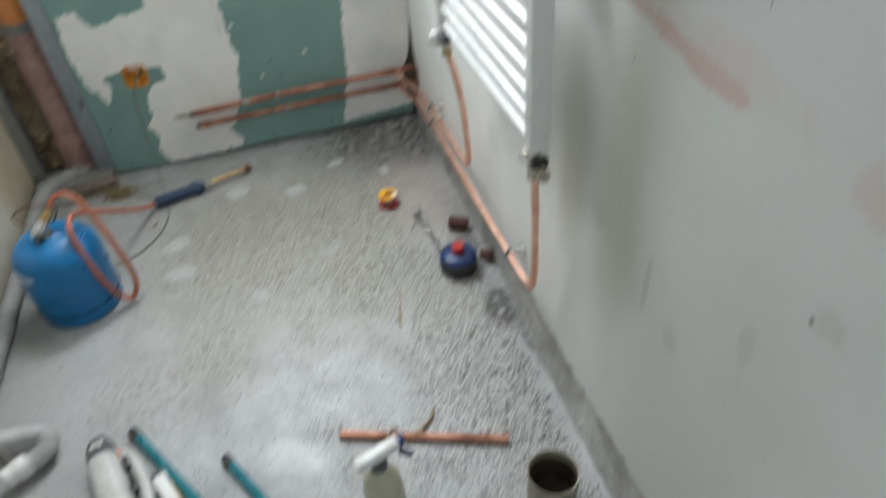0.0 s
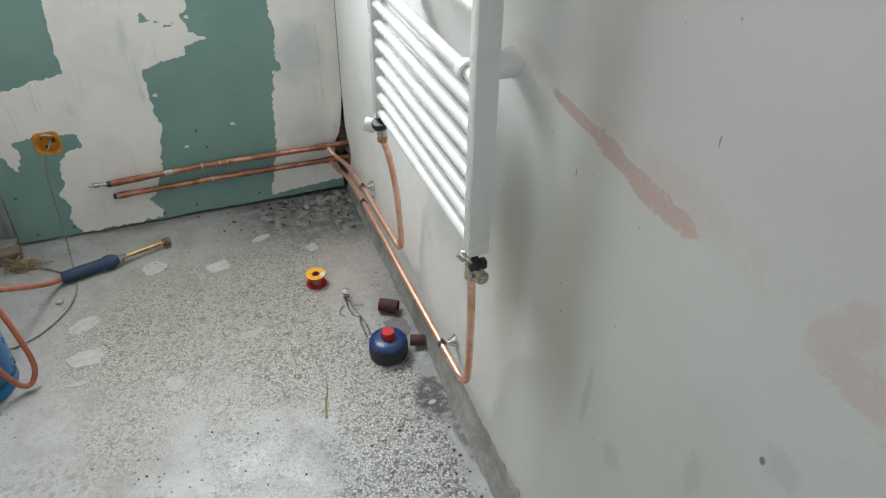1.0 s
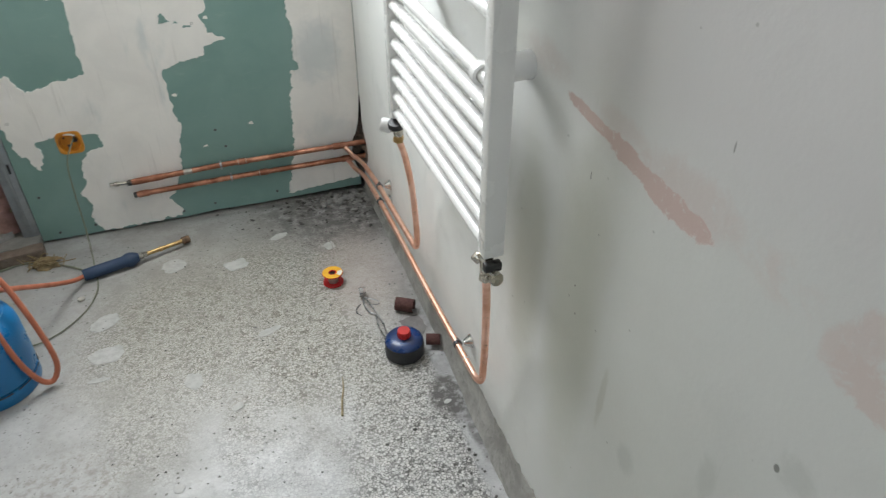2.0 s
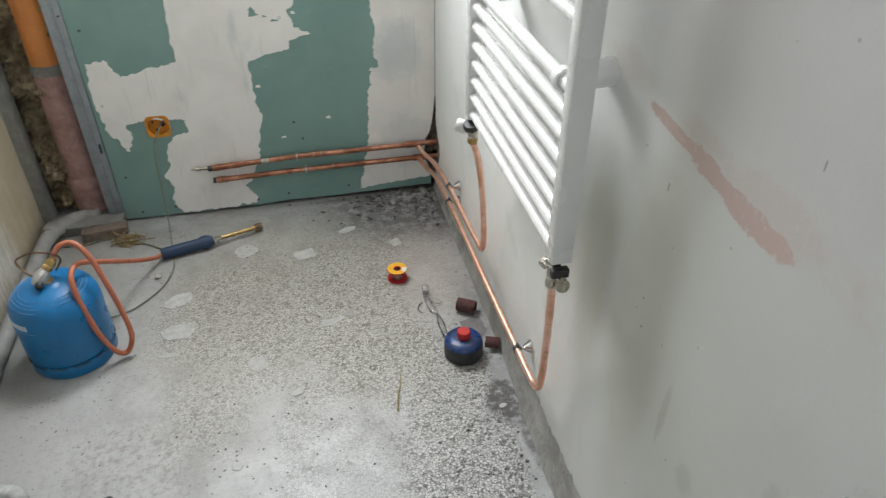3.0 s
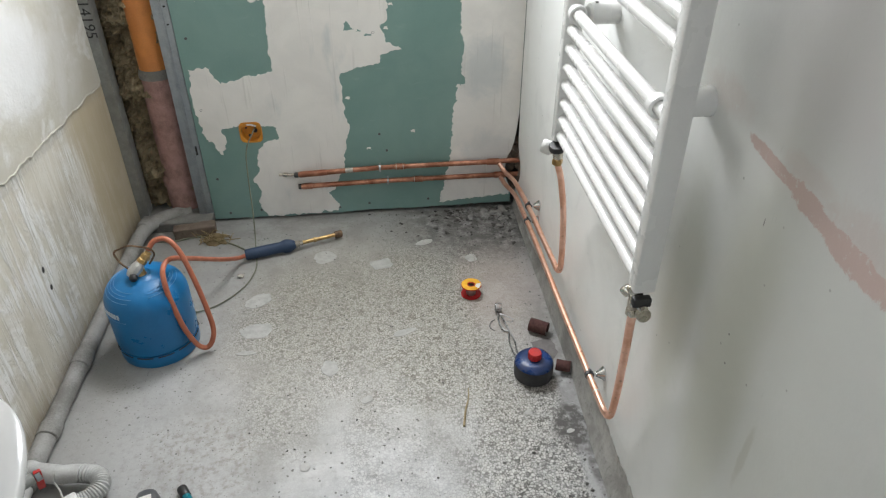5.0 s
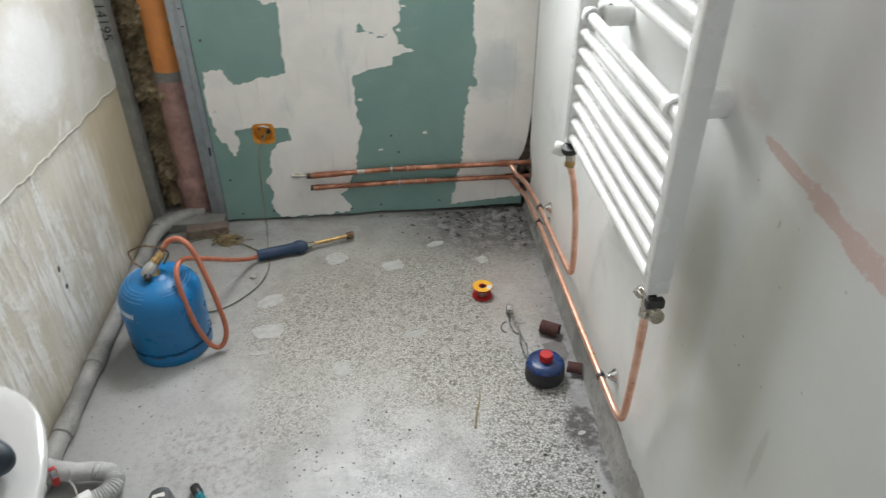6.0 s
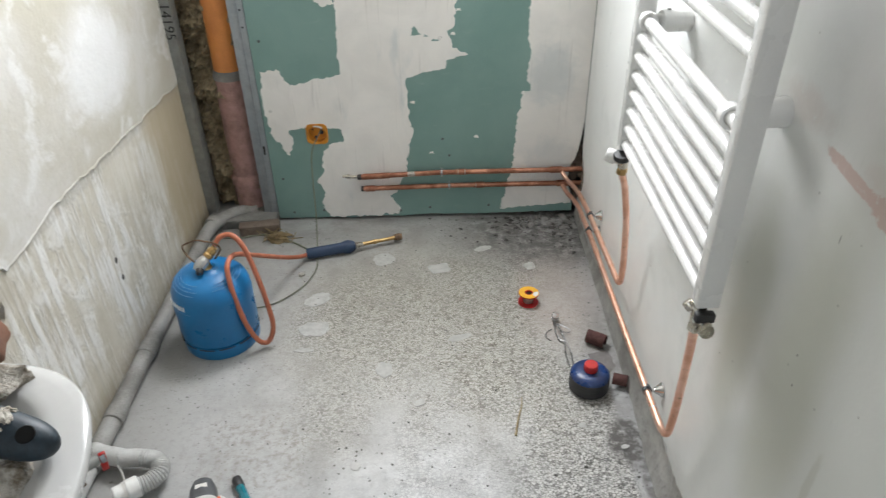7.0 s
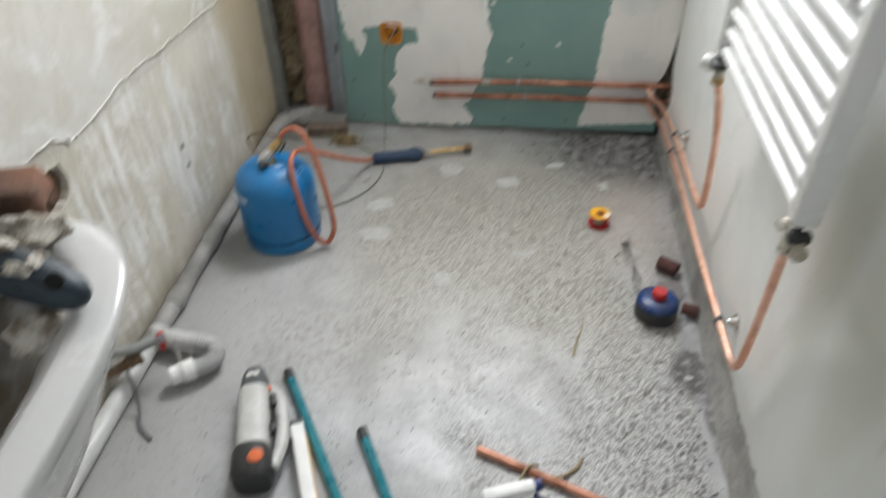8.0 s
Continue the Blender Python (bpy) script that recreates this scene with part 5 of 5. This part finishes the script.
part("outlet", lathe([(0, 0), (0.0115, 0), (0.0128, 0.002), (0.0128, 0.009), (0.0105, 0.011), (0.0105, 0.014), (0.0118, 0.016), (0.0118, 0.024), (0.0085, 0.026), (0.0085, 0.033), (0, 0.033)], 8, along(low + (high - low) * 0.66, high)), M_BRASS, reg, "brass outlet nut", 20)
part("knob", lathe([(0, 0), (0.0085, 0), (0.0098, 0.002), (0.0098, 0.012), (0.0075, 0.016), (0, 0.017)], 12, along(low + Vector((0.006, -0.004, 0.002)), low + Vector((0.012, -0.05, -0.02)))), M_BLACK_PLASTIC, reg, "black tap knob")
part("wire_handle", sweep(bent([(-1.043, -0.580, 0.244), (-1.024, -0.574, 0.270), (-1.030, -0.584, 0.294), (-1.085, -0.572, 0.298), (-1.122, -0.581, 0.286), (-1.104, -0.598, 0.264), (-1.078, -0.608, 0.246)], 0.012, 5), 0.0024, 8), M_BRASS_OLD, bottle, "bent metal wire handle")

ghose = solid("gas_hose", sweep(curve([(-1.038, -0.577, 0.284), (-1.022, -0.566, 0.302), (-0.992, -0.566, 0.306), (-0.963, -0.583, 0.280), (-0.938, -0.605, 0.212), (-0.918, -0.624, 0.125), (-0.912, -0.634, 0.058),
                                   (-0.928, -0.646, 0.019), (-0.950, -0.654, 0.028), (-0.970, -0.660, 0.083), (-0.982, -0.660, 0.146), (-0.994, -0.648, 0.212), (-1.000, -0.622, 0.252), (-0.992, -0.578, 0.254),
                                   (-0.970, -0.51, 0.206), (-0.948, -0.43, 0.145), (-0.925, -0.34, 0.078), (-0.903, -0.268, 0.030), (-0.880, -0.236, 0.019)], 9), 0.0066, 14),
              M_HOSE, "orange rubber gas hose looped between bottle and torch", "gas hose")
torch = thing("gas_torch", "soldering torch with dark blue grip and brass tube", "gas torch")
a, b, c = Vector((-0.888, -0.240, 0.020)), Vector((-0.738, -0.199, 0.022)), Vector((-0.604, -0.150, 0.019))
part("grip", sweep([a + (b - a) * s for s in (0, 0.03, 0.3, 0.72, 0.78, 0.86, 0.93, 1.0)], lambda s: (0.0150, 0.0175, 0.018, 0.0175, 0.0215, 0.0220, 0.0185, 0.012)[round(s * 7)], 16, None, 0.85), M_HANDLE_BLUE, torch)
part("neck", lathe([(0, 0), (0.0095, 0), (0.0095, 0.012), (0.0075, 0.014), (0.0075, 0.024), (0, 0.024)], 6, along(b, c)), M_NICKEL, torch)
part("burner_tube", sweep(curve([b + (c - b) * 0.14, b + (c - b) * 0.4, b + (c - b) * 0.75, c], 4), 0.0062, 14), M_BRASS, torch, "brass burner tube")
part("lock_ring", lathe([(0.006, 0), (0.0085, 0.001), (0.0085, 0.007), (0.006, 0.008)], 14, along(b + (c - b) * 0.42, c)), M_BRASS, torch)
part("nozzle", lathe([(0.0, 0), (0.010, 0), (0.0115, 0.003), (0.0115, 0.022), (0.009, 0.024), (0.0085, 0.006), (0, 0.006)], 18, along(c - (c - b).normalized() * 0.012, c + (c - b))), M_BRASS_OLD, torch, "scorched dark burner nozzle")

# ---- soldering kit on the floor ----
reel = thing("solder_reel", "reel of solder wire with red and yellow flanges on the floor", "solder reel")
rp = pose(-0.2155, -0.478, 0, 0, 0, 25)
part("lower_flange", lathe([(0.010, 0.0), (0.0288, 0.0), (0.0294, 0.0015), (0.0288, 0.003), (0.010, 0.003), (0.010, 0.0)], 36, rp), M_REEL_RED, reel, "red plastic flange")
part("solder", lathe([(0.009, 0.003), (0.0135, 0.003), (0.0140, 0.008), (0.0136, 0.014), (0.0141, 0.02), (0.0136, 0.027), (0.0138, 0.032), (0.009, 0.032), (0.009, 0.003)], 28, rp), M_SOLDER, reel, "wound silvery solder wire")
up = part("upper_flange", lathe([(0.0085, 0.032), (0.0288, 0.032), (0.0294, 0.0335), (0.0288, 0.035), (0.0085, 0.035), (0.0085, 0.032)], 36, rp), M_REEL_RED, reel)
part("label", lathe([(0.0115, 0.0352), (0.0284, 0.0352), (0.0284, 0.0356), (0.0115, 0.0356), (0.0115, 0.0352)], 36, rp), M_YELLOW, up, "yellow paper label")
seg = [rp @ Vector((r * math.cos(t), r * math.sin(t), 0.0358)) for r, ts in ((0.014, range(7)), (0.027, range(6, -1, -1))) for t in [radians(-75 + 9 * i) for i in ts]]
bm = bmesh.new()
bm.faces.new([bm.verts.new(q) for q in seg])
ext = bmesh.ops.extrude_face_region(bm, geom=bm.faces[:])
bmesh.ops.translate(bm, vec=(0, 0, 0.0003), verts=[v for v in ext["geom"] if isinstance(v, bmesh.types.BMVert)])
part("print_field", bm, M_PAPER, up, "white printed field", 0)
part("bore", lathe([(0, 0.020), (0.0088, 0.020), (0.0088, 0.0205), (0, 0.0205)], 20, rp), M_INK, reel)
part("wire_end", sweep(curve([(-0.204, -0.466, 0.026), (-0.195, -0.44, 0.035), (-0.192, -0.41, 0.045), (-0.195, -0.38, 0.062), (-0.203, -0.36, 0.066)], 6), 0.0008, 6), M_SOLDER, reel)

can = thing("flux_bottle", "squat dark blue plastic bottle with a red screw cap", "bottle")
cp = pose(-0.1035, -0.816, 0)
part("body", lathe([(0.0, 0.0), (0.043, 0.0), (0.0475, 0.004), (0.0485, 0.012), (0.0485, 0.038), (0.0470, 0.046), (0.042, 0.052), (0.030, 0.0555), (0.016, 0.057), (0.0, 0.057)], 44, cp), M_BOTTLE_BLUE, can)
part("dirt_band", lathe([(0.0486, 0.004), (0.0488, 0.006), (0.0489, 0.038), (0.0484, 0.0425), (0.0478, 0.0425), (0.0486, 0.004)], 44, cp), M_SMEAR, can, "black smeared lower band")
cap = part("cap", lathe([(0.0, 0.0), (0.0155, 0.0), (0.0161, 0.002), (0.0161, 0.018), (0.0150, 0.020), (0.0, 0.020)], 26, cp @ pose(0, 0, 0.056)), M_RED, can, "red screw cap")
for k in range(20):
    t = k * math.tau / 20
    q = cp @ Vector((0.0161 * math.cos(t), 0.0161 * math.sin(t), 0))
    part("rib", rod(q + Vector((0, 0, 0.058)), q + Vector((0, 0, 0.073)), 0.0007, 6), M_RED, cap)

lighter = thing("flint_lighter", "wire flint lighter with a metal cup on the floor", "flint lighter")
part("cup", lathe([(0.0, 0.0), (0.0125, 0.0), (0.0135, 0.002), (0.0140, 0.017), (0.0128, 0.017), (0.0122, 0.003), (0.0, 0.003)], 24, along((-0.1425, -0.568, 0.016), (-0.162, -0.566, 0.017))), M_CHROME, lighter, "shiny steel cup")
part("wire", sweep(bent([(-0.153, -0.573, 0.005), (-0.158, -0.615, 0.005), (-0.150, -0.650, 0.006), (-0.136, -0.655, 0.006), (-0.143, -0.690, 0.006), (-0.140, -0.752, 0.010), (-0.132, -0.756, 0.012), (-0.128, -0.70, 0.010), (-0.142, -0.630, 0.014), (-0.150, -0.59, 0.012)], 0.012, 5), 0.0022, 8), M_STEEL, lighter)
part("spring_wire", sweep(curve([(-0.150, -0.585, 0.010), (-0.132, -0.602, 0.012), (-0.118, -0.612, 0.010), (-0.122, -0.622, 0.008), (-0.140, -0.618, 0.008)], 6), 0.0013, 8), M_STEEL, lighter)
solid("wire_offcut", sweep(curve([(-0.165, -0.602, 0.003), (-0.178, -0.612, 0.003), (-0.184, -0.632, 0.003), (-0.174, -0.648, 0.003)], 6), 0.0012, 6), M_CHARCOAL, "thin dark wire offcut on the terrazzo", "wire")


def curl(name, at, turn, length, radius, arc, label):
    """A strip of sandpaper that has rolled itself up."""
    bm, rows, n = bmesh.new(), [], 22
    for side in (0, 1):
        r = radius - 0.0009 * side
        for i in range(n + 1):
            t = radians(90 - arc / 2 + arc * i / n)
            rr = r * (1 + 0.10 * i / n)
            rows.append([(s * length, rr * math.cos(t), radius + rr * math.sin(t)) for s in (-0.5, 0.5)])
    vs = [[bm.verts.new(q) for q in row] for row in rows]
    m = n + 1
    for i in range(n):
        bm.faces.new((vs[i][0], vs[i][1], vs[i + 1][1], vs[i + 1][0]))
        bm.faces.new((vs[m + i][0], vs[m + i + 1][0], vs[m + i + 1][1], vs[m + i][1]))
        for e in (0, 1):
            bm.faces.new((vs[i][e], vs[i + 1][e], vs[m + i + 1][e], vs[m + i][e]))
    for i in (0, n):
        bm.faces.new((vs[i][0], vs[i][1], vs[m + i][1], vs[m + i][0]))
    moved(bm, pose(*at, 0, 0, turn))
    return solid(name, bm, M_SANDPAPER, label, "sandpaper", "sandpaper curls")


curl("sandpaper_curl", (-0.056, -0.660, 0.001), -32, 0.050, 0.0175, 320, "curled strip of brown sandpaper by the wall")
curl("sandpaper_curl", (-0.026, -0.812, 0.001), -20, 0.036, 0.015, 200, "short curl of brown sandpaper beside the blue bottle")
# thin flat grey plate between the two curls
flat = [tuple(q) for q in ragged([(-0.085, -0.70), (-0.030, -0.69), (-0.020, -0.745), (-0.045, -0.775), (-0.068, -0.755)], 0.012, 0.0012, 71)]
solid("flat_sheet", slab(flat, lambda u, v, w: (u, v, 0.0005 + w), 0.0008), M_FLAT_GREY, "flat grey sheet between the sandpaper curls", "paper scrap", smooth=0)

# ---- tools nearest the south end ----


def capped_tube(start, towards, length, label):
    a = Vector((*start, 0.0108))
    d = (Vector((*towards, 0.0108)) - a).normalized()
    top = thing("teal_tube", label, "tube", "teal tubes")
    part("tube", sweep([a + d * 0.02, a + d * length], 0.0102, 8), M_TEAL, top)
    part("end_cap", lathe([(0.0, 0.0), (0.0098, 0.0), (0.0108, 0.002), (0.0108, 0.024), (0.0103, 0.026), (0.0, 0.026)], 20, along(a, a + d)), M_BLACK_PLASTIC, top, "black plastic end cap")
    return top


capped_tube((-0.914, -1.080), (-0.742, -1.358), 0.62, "teal lacquered tube with a black end cap on the floor")
capped_tube((-0.724, -1.212), (-0.648, -1.352), 0.50, "shorter teal lacquered tube with a black end cap on the floor")

tool = thing("power_tool", "grey and white power tool with a charcoal head and black battery", "power tool")
tm = pose(-0.972, -1.108, 0, 0, 0, 17)


def bulge(stations, mat, name, label=""):
    """A body that runs along -y: stations of (distance, half width, half height, middle height)."""
    bm, rings = bmesh.new(), []
    for s, w, h, zc in stations:
        rings.append([bm.verts.new(tm @ Vector((math.copysign(abs(math.cos(t)) ** 0.75, math.cos(t)) * w, -s, zc + math.copysign(abs(math.sin(t)) ** 0.75, math.sin(t)) * h)))
                      for t in (k * math.tau / 24 for k in range(24))])
    for a, b in zip(rings, rings[1:]):
        for k in range(24):
            bm.faces.new((a[k], a[(k + 1) % 24], b[(k + 1) % 24], b[k]))
    bm.faces.new(rings[0])
    bm.faces.new(rings[-1])
    return part(name, bm, mat, tool, label)


head = bulge(((0.0, 0.010, 0.012, 0.040), (0.006, 0.020, 0.022, 0.036), (0.025, 0.027, 0.030, 0.034), (0.062, 0.030, 0.033, 0.036)), M_CHARCOAL, "head", "charcoal gear head")
bulge(((0.060, 0.030, 0.033, 0.036), (0.075, 0.031, 0.035, 0.038), (0.13, 0.031, 0.034, 0.038), (0.19, 0.032, 0.035, 0.038), (0.205, 0.030, 0.033, 0.038)), M_TOOL_GREY, "housing", "pale grey motor housing")
bulge(((0.203, 0.033, 0.036, 0.038), (0.215, 0.038, 0.038, 0.040), (0.262, 0.040, 0.038, 0.040), (0.275, 0.034, 0.032, 0.038)), M_BLACK_PLASTIC, "battery", "black battery pack")
part("button", lathe([(0, 0), (0.013, 0), (0.015, 0.003), (0.013, 0.006), (0, 0.007)], 20, tm @ pose(0.012, -0.240, 0.075)), M_ORANGE_PLASTIC, tool, "orange button")
part("handle", moved(sweep(curve([(0.028, -0.055, 0.034), (0.050, -0.085, 0.036), (0.056, -0.14, 0.036), (0.052, -0.20, 0.036), (0.036, -0.245, 0.036)], 6), 0.0125, 14), tm), M_TOOL_GREY, tool, "pale grey side handle")
part("trigger", moved(box((0.030, -0.105, 0.030), (0.046, -0.078, 0.050), 0.004), tm), M_BLACK_PLASTIC, tool)
part("trigger", moved(box((0.030, -0.170, 0.030), (0.044, -0.148, 0.050), 0.004), tm), M_BLACK_PLASTIC, tool)
part("lock_tab", moved(box((0.026, -0.068, 0.040), (0.035, -0.056, 0.052), 0.003), tm), M_ORANGE_PLASTIC, tool, "small orange tab")
part("badge", moved(box((-0.012, -0.032, 0.0645), (0.012, -0.021, 0.0672), 0.001), tm @ pose(0, 0, 0, 4)), M_PAPER, tool, "pale badge")

lev = thing("spirit_level", "white box-section level with a black end and yellow edge", "spirit level")
lm = Matrix.Translation((-0.850, -1.224, 0)) @ Matrix.Rotation(math.atan2(-0.146, 0.062), 4, "Z")
part("profile", moved(box((0.010, -0.0125, 0.0005), (0.50, 0.0125, 0.044), 0.0015), lm), M_WHITE_PLASTIC, lev, "white profile")
part("end_cap", moved(box((0.0, -0.0133, 0.0), (0.012, 0.0133, 0.0448), 0.002), lm), M_CHARCOAL, lev, "dark plastic end cap")
part("edge_strip", moved(box((0.02, 0.0126, 0.006), (0.50, 0.0142, 0.020), 0.0004), lm), M_YELLOW, lev, "yellow edge strip")

off = thing("copper_offcut", "straight copper tube offcut lying on the floor", "copper pipe")
part("tube", sweep([(-0.490, -1.232, 0.009), (-0.330, -1.292, 0.009), (-0.165, -1.354, 0.009)], 0.0082, 16), M_COPPER_OLD, off)
part("bore", lathe([(0, 0), (0.0068, 0), (0.0068, 0.0006), (0, 0.0006)], 16, along((-0.4902, -1.2319, 0.009), (-0.6, -1.19, 0.009))), M_INK, off)
solid("straw", sweep(curve([(-0.288, -1.228, 0.003), (-0.298, -1.250, 0.004), (-0.322, -1.270, 0.006), (-0.345, -1.285, 0.017)], 6), lambda s: 0.0035 - 0.002 * abs(s - 0.4), 8), M_STRAW, "dry brown straw against the copper offcut", "straw")
solid("straw", sweep(curve([(-0.408, -1.300, 0.010), (-0.400, -1.284, 0.019), (-0.388, -1.265, 0.020), (-0.372, -1.255, 0.006)], 6), 0.0028, 8), M_STRAW, "pale straw bent over the copper offcut", "straw")
solid("straw", sweep(curve([(-0.272, -0.850, 0.003), (-0.277, -0.885, 0.004), (-0.288, -0.920, 0.003), (-0.298, -0.968, 0.003)], 6), lambda s: 0.0010 + 0.0018 * s, 8), M_STRAW, "dry brown straw lying on the terrazzo", "straw")

spray = thing("spray_bottle", "cloudy spray bottle with a white head and navy trigger", "spray bottle")
sp = pose(-0.430, -1.425, 0, 0, 0, 20)
part("body", lathe([(0, 0), (0.032, 0), (0.036, 0.004), (0.0365, 0.09), (0.033, 0.118), (0.022, 0.140), (0.0135, 0.152), (0.0135, 0.160), (0, 0.160)], 32, sp), M_SPRAY_BODY, spray, "cloudy yellowish body")
part("collar", lathe([(0, 0.154), (0.0165, 0.154), (0.0165, 0.172), (0.0145, 0.174), (0, 0.174)], 24, sp), M_CHARCOAL, spray, "dark screw collar")
part("head", moved(box((-0.042, -0.0105, 0.174), (0.044, 0.0105, 0.198), 0.005), sp), M_WHITE_PLASTIC, spray, "white spray head")
part("trigger", moved(sweep(curve([(0.030, 0, 0.180), (0.044, 0.0, 0.168), (0.050, 0.0, 0.150), (0.064, 0.0, 0.130)], 5), 0.0065, 10), sp), M_TRIGGER, spray, "navy blue trigger")
part("nozzle", moved(lathe([(0, 0), (0.008, 0), (0.0095, 0.002), (0.0095, 0.012), (0, 0.012)], 12), sp @ pose(0.043, 0, 0.188, 0, 90)), M_TRIGGER, spray)

tin = thing("tin_can", "open smeared tin with dried brown residue inside", "tin")
tp = pose(-0.136, -1.508, 0)
part("wall", lathe([(0.044, 0.0), (0.0455, 0.001), (0.0455, 0.106), (0.0468, 0.108), (0.0462, 0.111), (0.0440, 0.110), (0.0438, 0.002), (0.044, 0.0)], 40, tp), M_TIN, tin)
part("residue", lathe([(0.0, 0.030), (0.020, 0.029), (0.036, 0.034), (0.0430, 0.044), (0.0434, 0.085), (0.0430, 0.088), (0.0425, 0.020), (0.0, 0.020)], 40, tp), M_TIN_IN, tin, "dried brown residue")

# ---- splashes, rubble and scraps ----
rnd = random.Random(4)


def splash(at, a, b, turn, seed):
    ring = []
    for k in range(36):
        t = k * math.tau / 36
        r = 1 + 0.28 * noise.noise(Vector((math.cos(t) * 1.4 + seed * 3, math.sin(t) * 1.4, seed))) + 0.14 * noise.noise(Vector((math.cos(t) * 4, math.sin(t) * 4 + seed, 5)))
        ring.append((a * r * math.cos(t), b * r * math.sin(t)))
    bm = slab(ring, lambda u, v, w: (u * (1 - 30 * w), v * (1 - 30 * w), w), 0.0012)
    moved(bm, pose(*at, 0.0002, 0, 0, turn))
    return solid("plaster_splash", bm, M_SPLAT, "dried pale plaster splash on the floor", "plaster splash", "plaster splashes", smooth=0)


for k, (at, a, b, turn) in enumerate((((-0.646, -0.250), 0.036, 0.032, 0), ((-0.470, -0.303), 0.036, 0.026, 0), ((-0.826, -0.447), 0.042, 0.028, 35), ((-0.818, -0.580), 0.043, 0.033, 10),
                                      ((-0.614, -0.742), 0.020, 0.030, 10), ((-0.418, -0.625), 0.034, 0.012, 20), ((-0.140, -0.94), 0.009, 0.007, 0), ((-0.66, -1.045), 0.013, 0.011, 0),
                                      ((-0.835, -0.665), 0.026, 0.008, 0), ((-0.33, -0.20), 0.03, 0.013, 20), ((-0.19, -0.30), 0.018, 0.02, 0), ((-0.52, -0.86), 0.015, 0.010, 40),
                                      ((-0.30, -1.30), 0.014, 0.009, 0), ((-0.055, -1.005), 0.010, 0.006, 20))):
    splash(at, a, b, turn, k + 1)

bm = bmesh.new()
for k in range(120):
    u, v = -abs(rnd.gauss(0.0, 0.105)) - 0.012, -abs(rnd.gauss(0, 0.070)) - 0.010
    s = rnd.uniform(0.003, 0.008) if k % 6 else rnd.uniform(0.009, 0.016)
    lump((s, s * rnd.uniform(0.5, 0.9), s * rnd.uniform(0.25, 0.5)), k + 3, 0.5, pose(u, v, s * 0.22, rnd.uniform(-14, 14), rnd.uniform(-14, 14), rnd.uniform(0, 180)), bm, 1)
for k in range(22):
    u, v, s = rnd.uniform(-0.17, -0.022), -abs(rnd.gauss(0, 0.035)) - 0.016, rnd.uniform(0.011, 0.022)
    lump((s, s * rnd.uniform(0.45, 0.8), s * rnd.uniform(0.16, 0.3)), k + 903, 0.6, pose(u, v, s * 0.35, rnd.uniform(-30, 30), rnd.uniform(-30, 30), rnd.uniform(0, 180)), bm, 1)
solid("rubble", bm, M_RUBBLE, "crumbled grey plaster rubble in the corner", "rubble", kind="stuff", smooth=0)
bm = bmesh.new()
for k in range(150):
    u, v = -abs(rnd.gauss(0.0, 0.17)) - 0.02, -abs(rnd.gauss(0, 0.095)) - 0.012
    s = rnd.uniform(0.002, 0.0055) if k % 4 else rnd.uniform(0.006, 0.0105)
    lump((s, s * rnd.uniform(0.5, 0.9), s * rnd.uniform(0.12, 0.3)), k + 503, 0.7, pose(u, v, s * 0.14, rnd.uniform(-10, 10), rnd.uniform(-10, 10), rnd.uniform(0, 180)), bm, 2)
solid("dark_flakes", bm, M_FLAKE, "dark crumbled mortar flakes strewn over the floor corner", "rubble", kind="stuff", smooth=0)
bm = bmesh.new()
for k in range(170):
    u, v = rnd.uniform(-1.18, -0.02), -abs(rnd.gauss(0, 0.5)) - 0.03
    if rnd.random() < 0.4:
        u, v = -abs(rnd.gauss(0, 0.03)) - 0.012, rnd.uniform(-1.7, -0.1)
    s = rnd.uniform(0.0012, 0.0038)
    lump((s, s * rnd.uniform(0.6, 1), s * 0.5), k + 200, 0.5, pose(u, max(v, -2.2), s * 0.3, 0, 0, rnd.uniform(0, 180)), bm, 1)
solid("grit", bm, M_RUBBLE, "loose grit scattered over the floor", "grit", kind="stuff", smooth=0)
bm = bmesh.new()
for k in range(330):
    u, v = rnd.gauss(-0.50, 0.24), rnd.gauss(-0.62, 0.30)
    if k % 3 == 0:
        u, v = -abs(rnd.gauss(0, 0.09)) - 0.035, rnd.uniform(-1.75, -1.05)
    if not (-1.15 < u < -0.03 and -1.9 < v < -0.08):
        continue
    s = rnd.uniform(0.0012, 0.0030) if k % 9 else rnd.uniform(0.003, 0.0050)
    lump((s, s * rnd.uniform(0.5, 1), s * 0.35), k + 1200, 0.7, pose(u, v, s * 0.2, 0, 0, rnd.uniform(0, 180)), bm, 1)
solid("dark_grit", bm, M_FLAKE, "dark crumbs of mortar strewn over the terrazzo", "grit", kind="stuff", smooth=0)
solid("pebble", lump((0.010, 0.008, 0.006), 77, 0.3, pose(-0.893, -0.328, 0.005), None, 2), M_LUMP, "small tan pebble on the floor", "pebble")

bm = bmesh.new()
for k in range(36):
    c = Vector((-1.003 + rnd.gauss(0, 0.024), -0.122 + rnd.gauss(0, 0.012), 0.004 + abs(rnd.gauss(0, 0.008))))
    d = Vector((rnd.gauss(0, 0.02), rnd.gauss(0, 0.014), rnd.gauss(0, 0.007)))
    q = [c - d, c + Vector((rnd.gauss(0, 0.006), rnd.gauss(0, 0.006), abs(rnd.gauss(0, 0.006)))), c + d]
    for w in q:
        w.z = max(w.z, 0.002)
    sweep(curve(q, 4), 0.0014, 5, bm)
lump((0.036, 0.019, 0.014), 91, 0.9, pose(-1.003, -0.122, 0.008), bm, 3)
solid("insulation_tuft", bm, M_FIBRE, "tuft of tan insulation fibre by the kerb", "insulation")
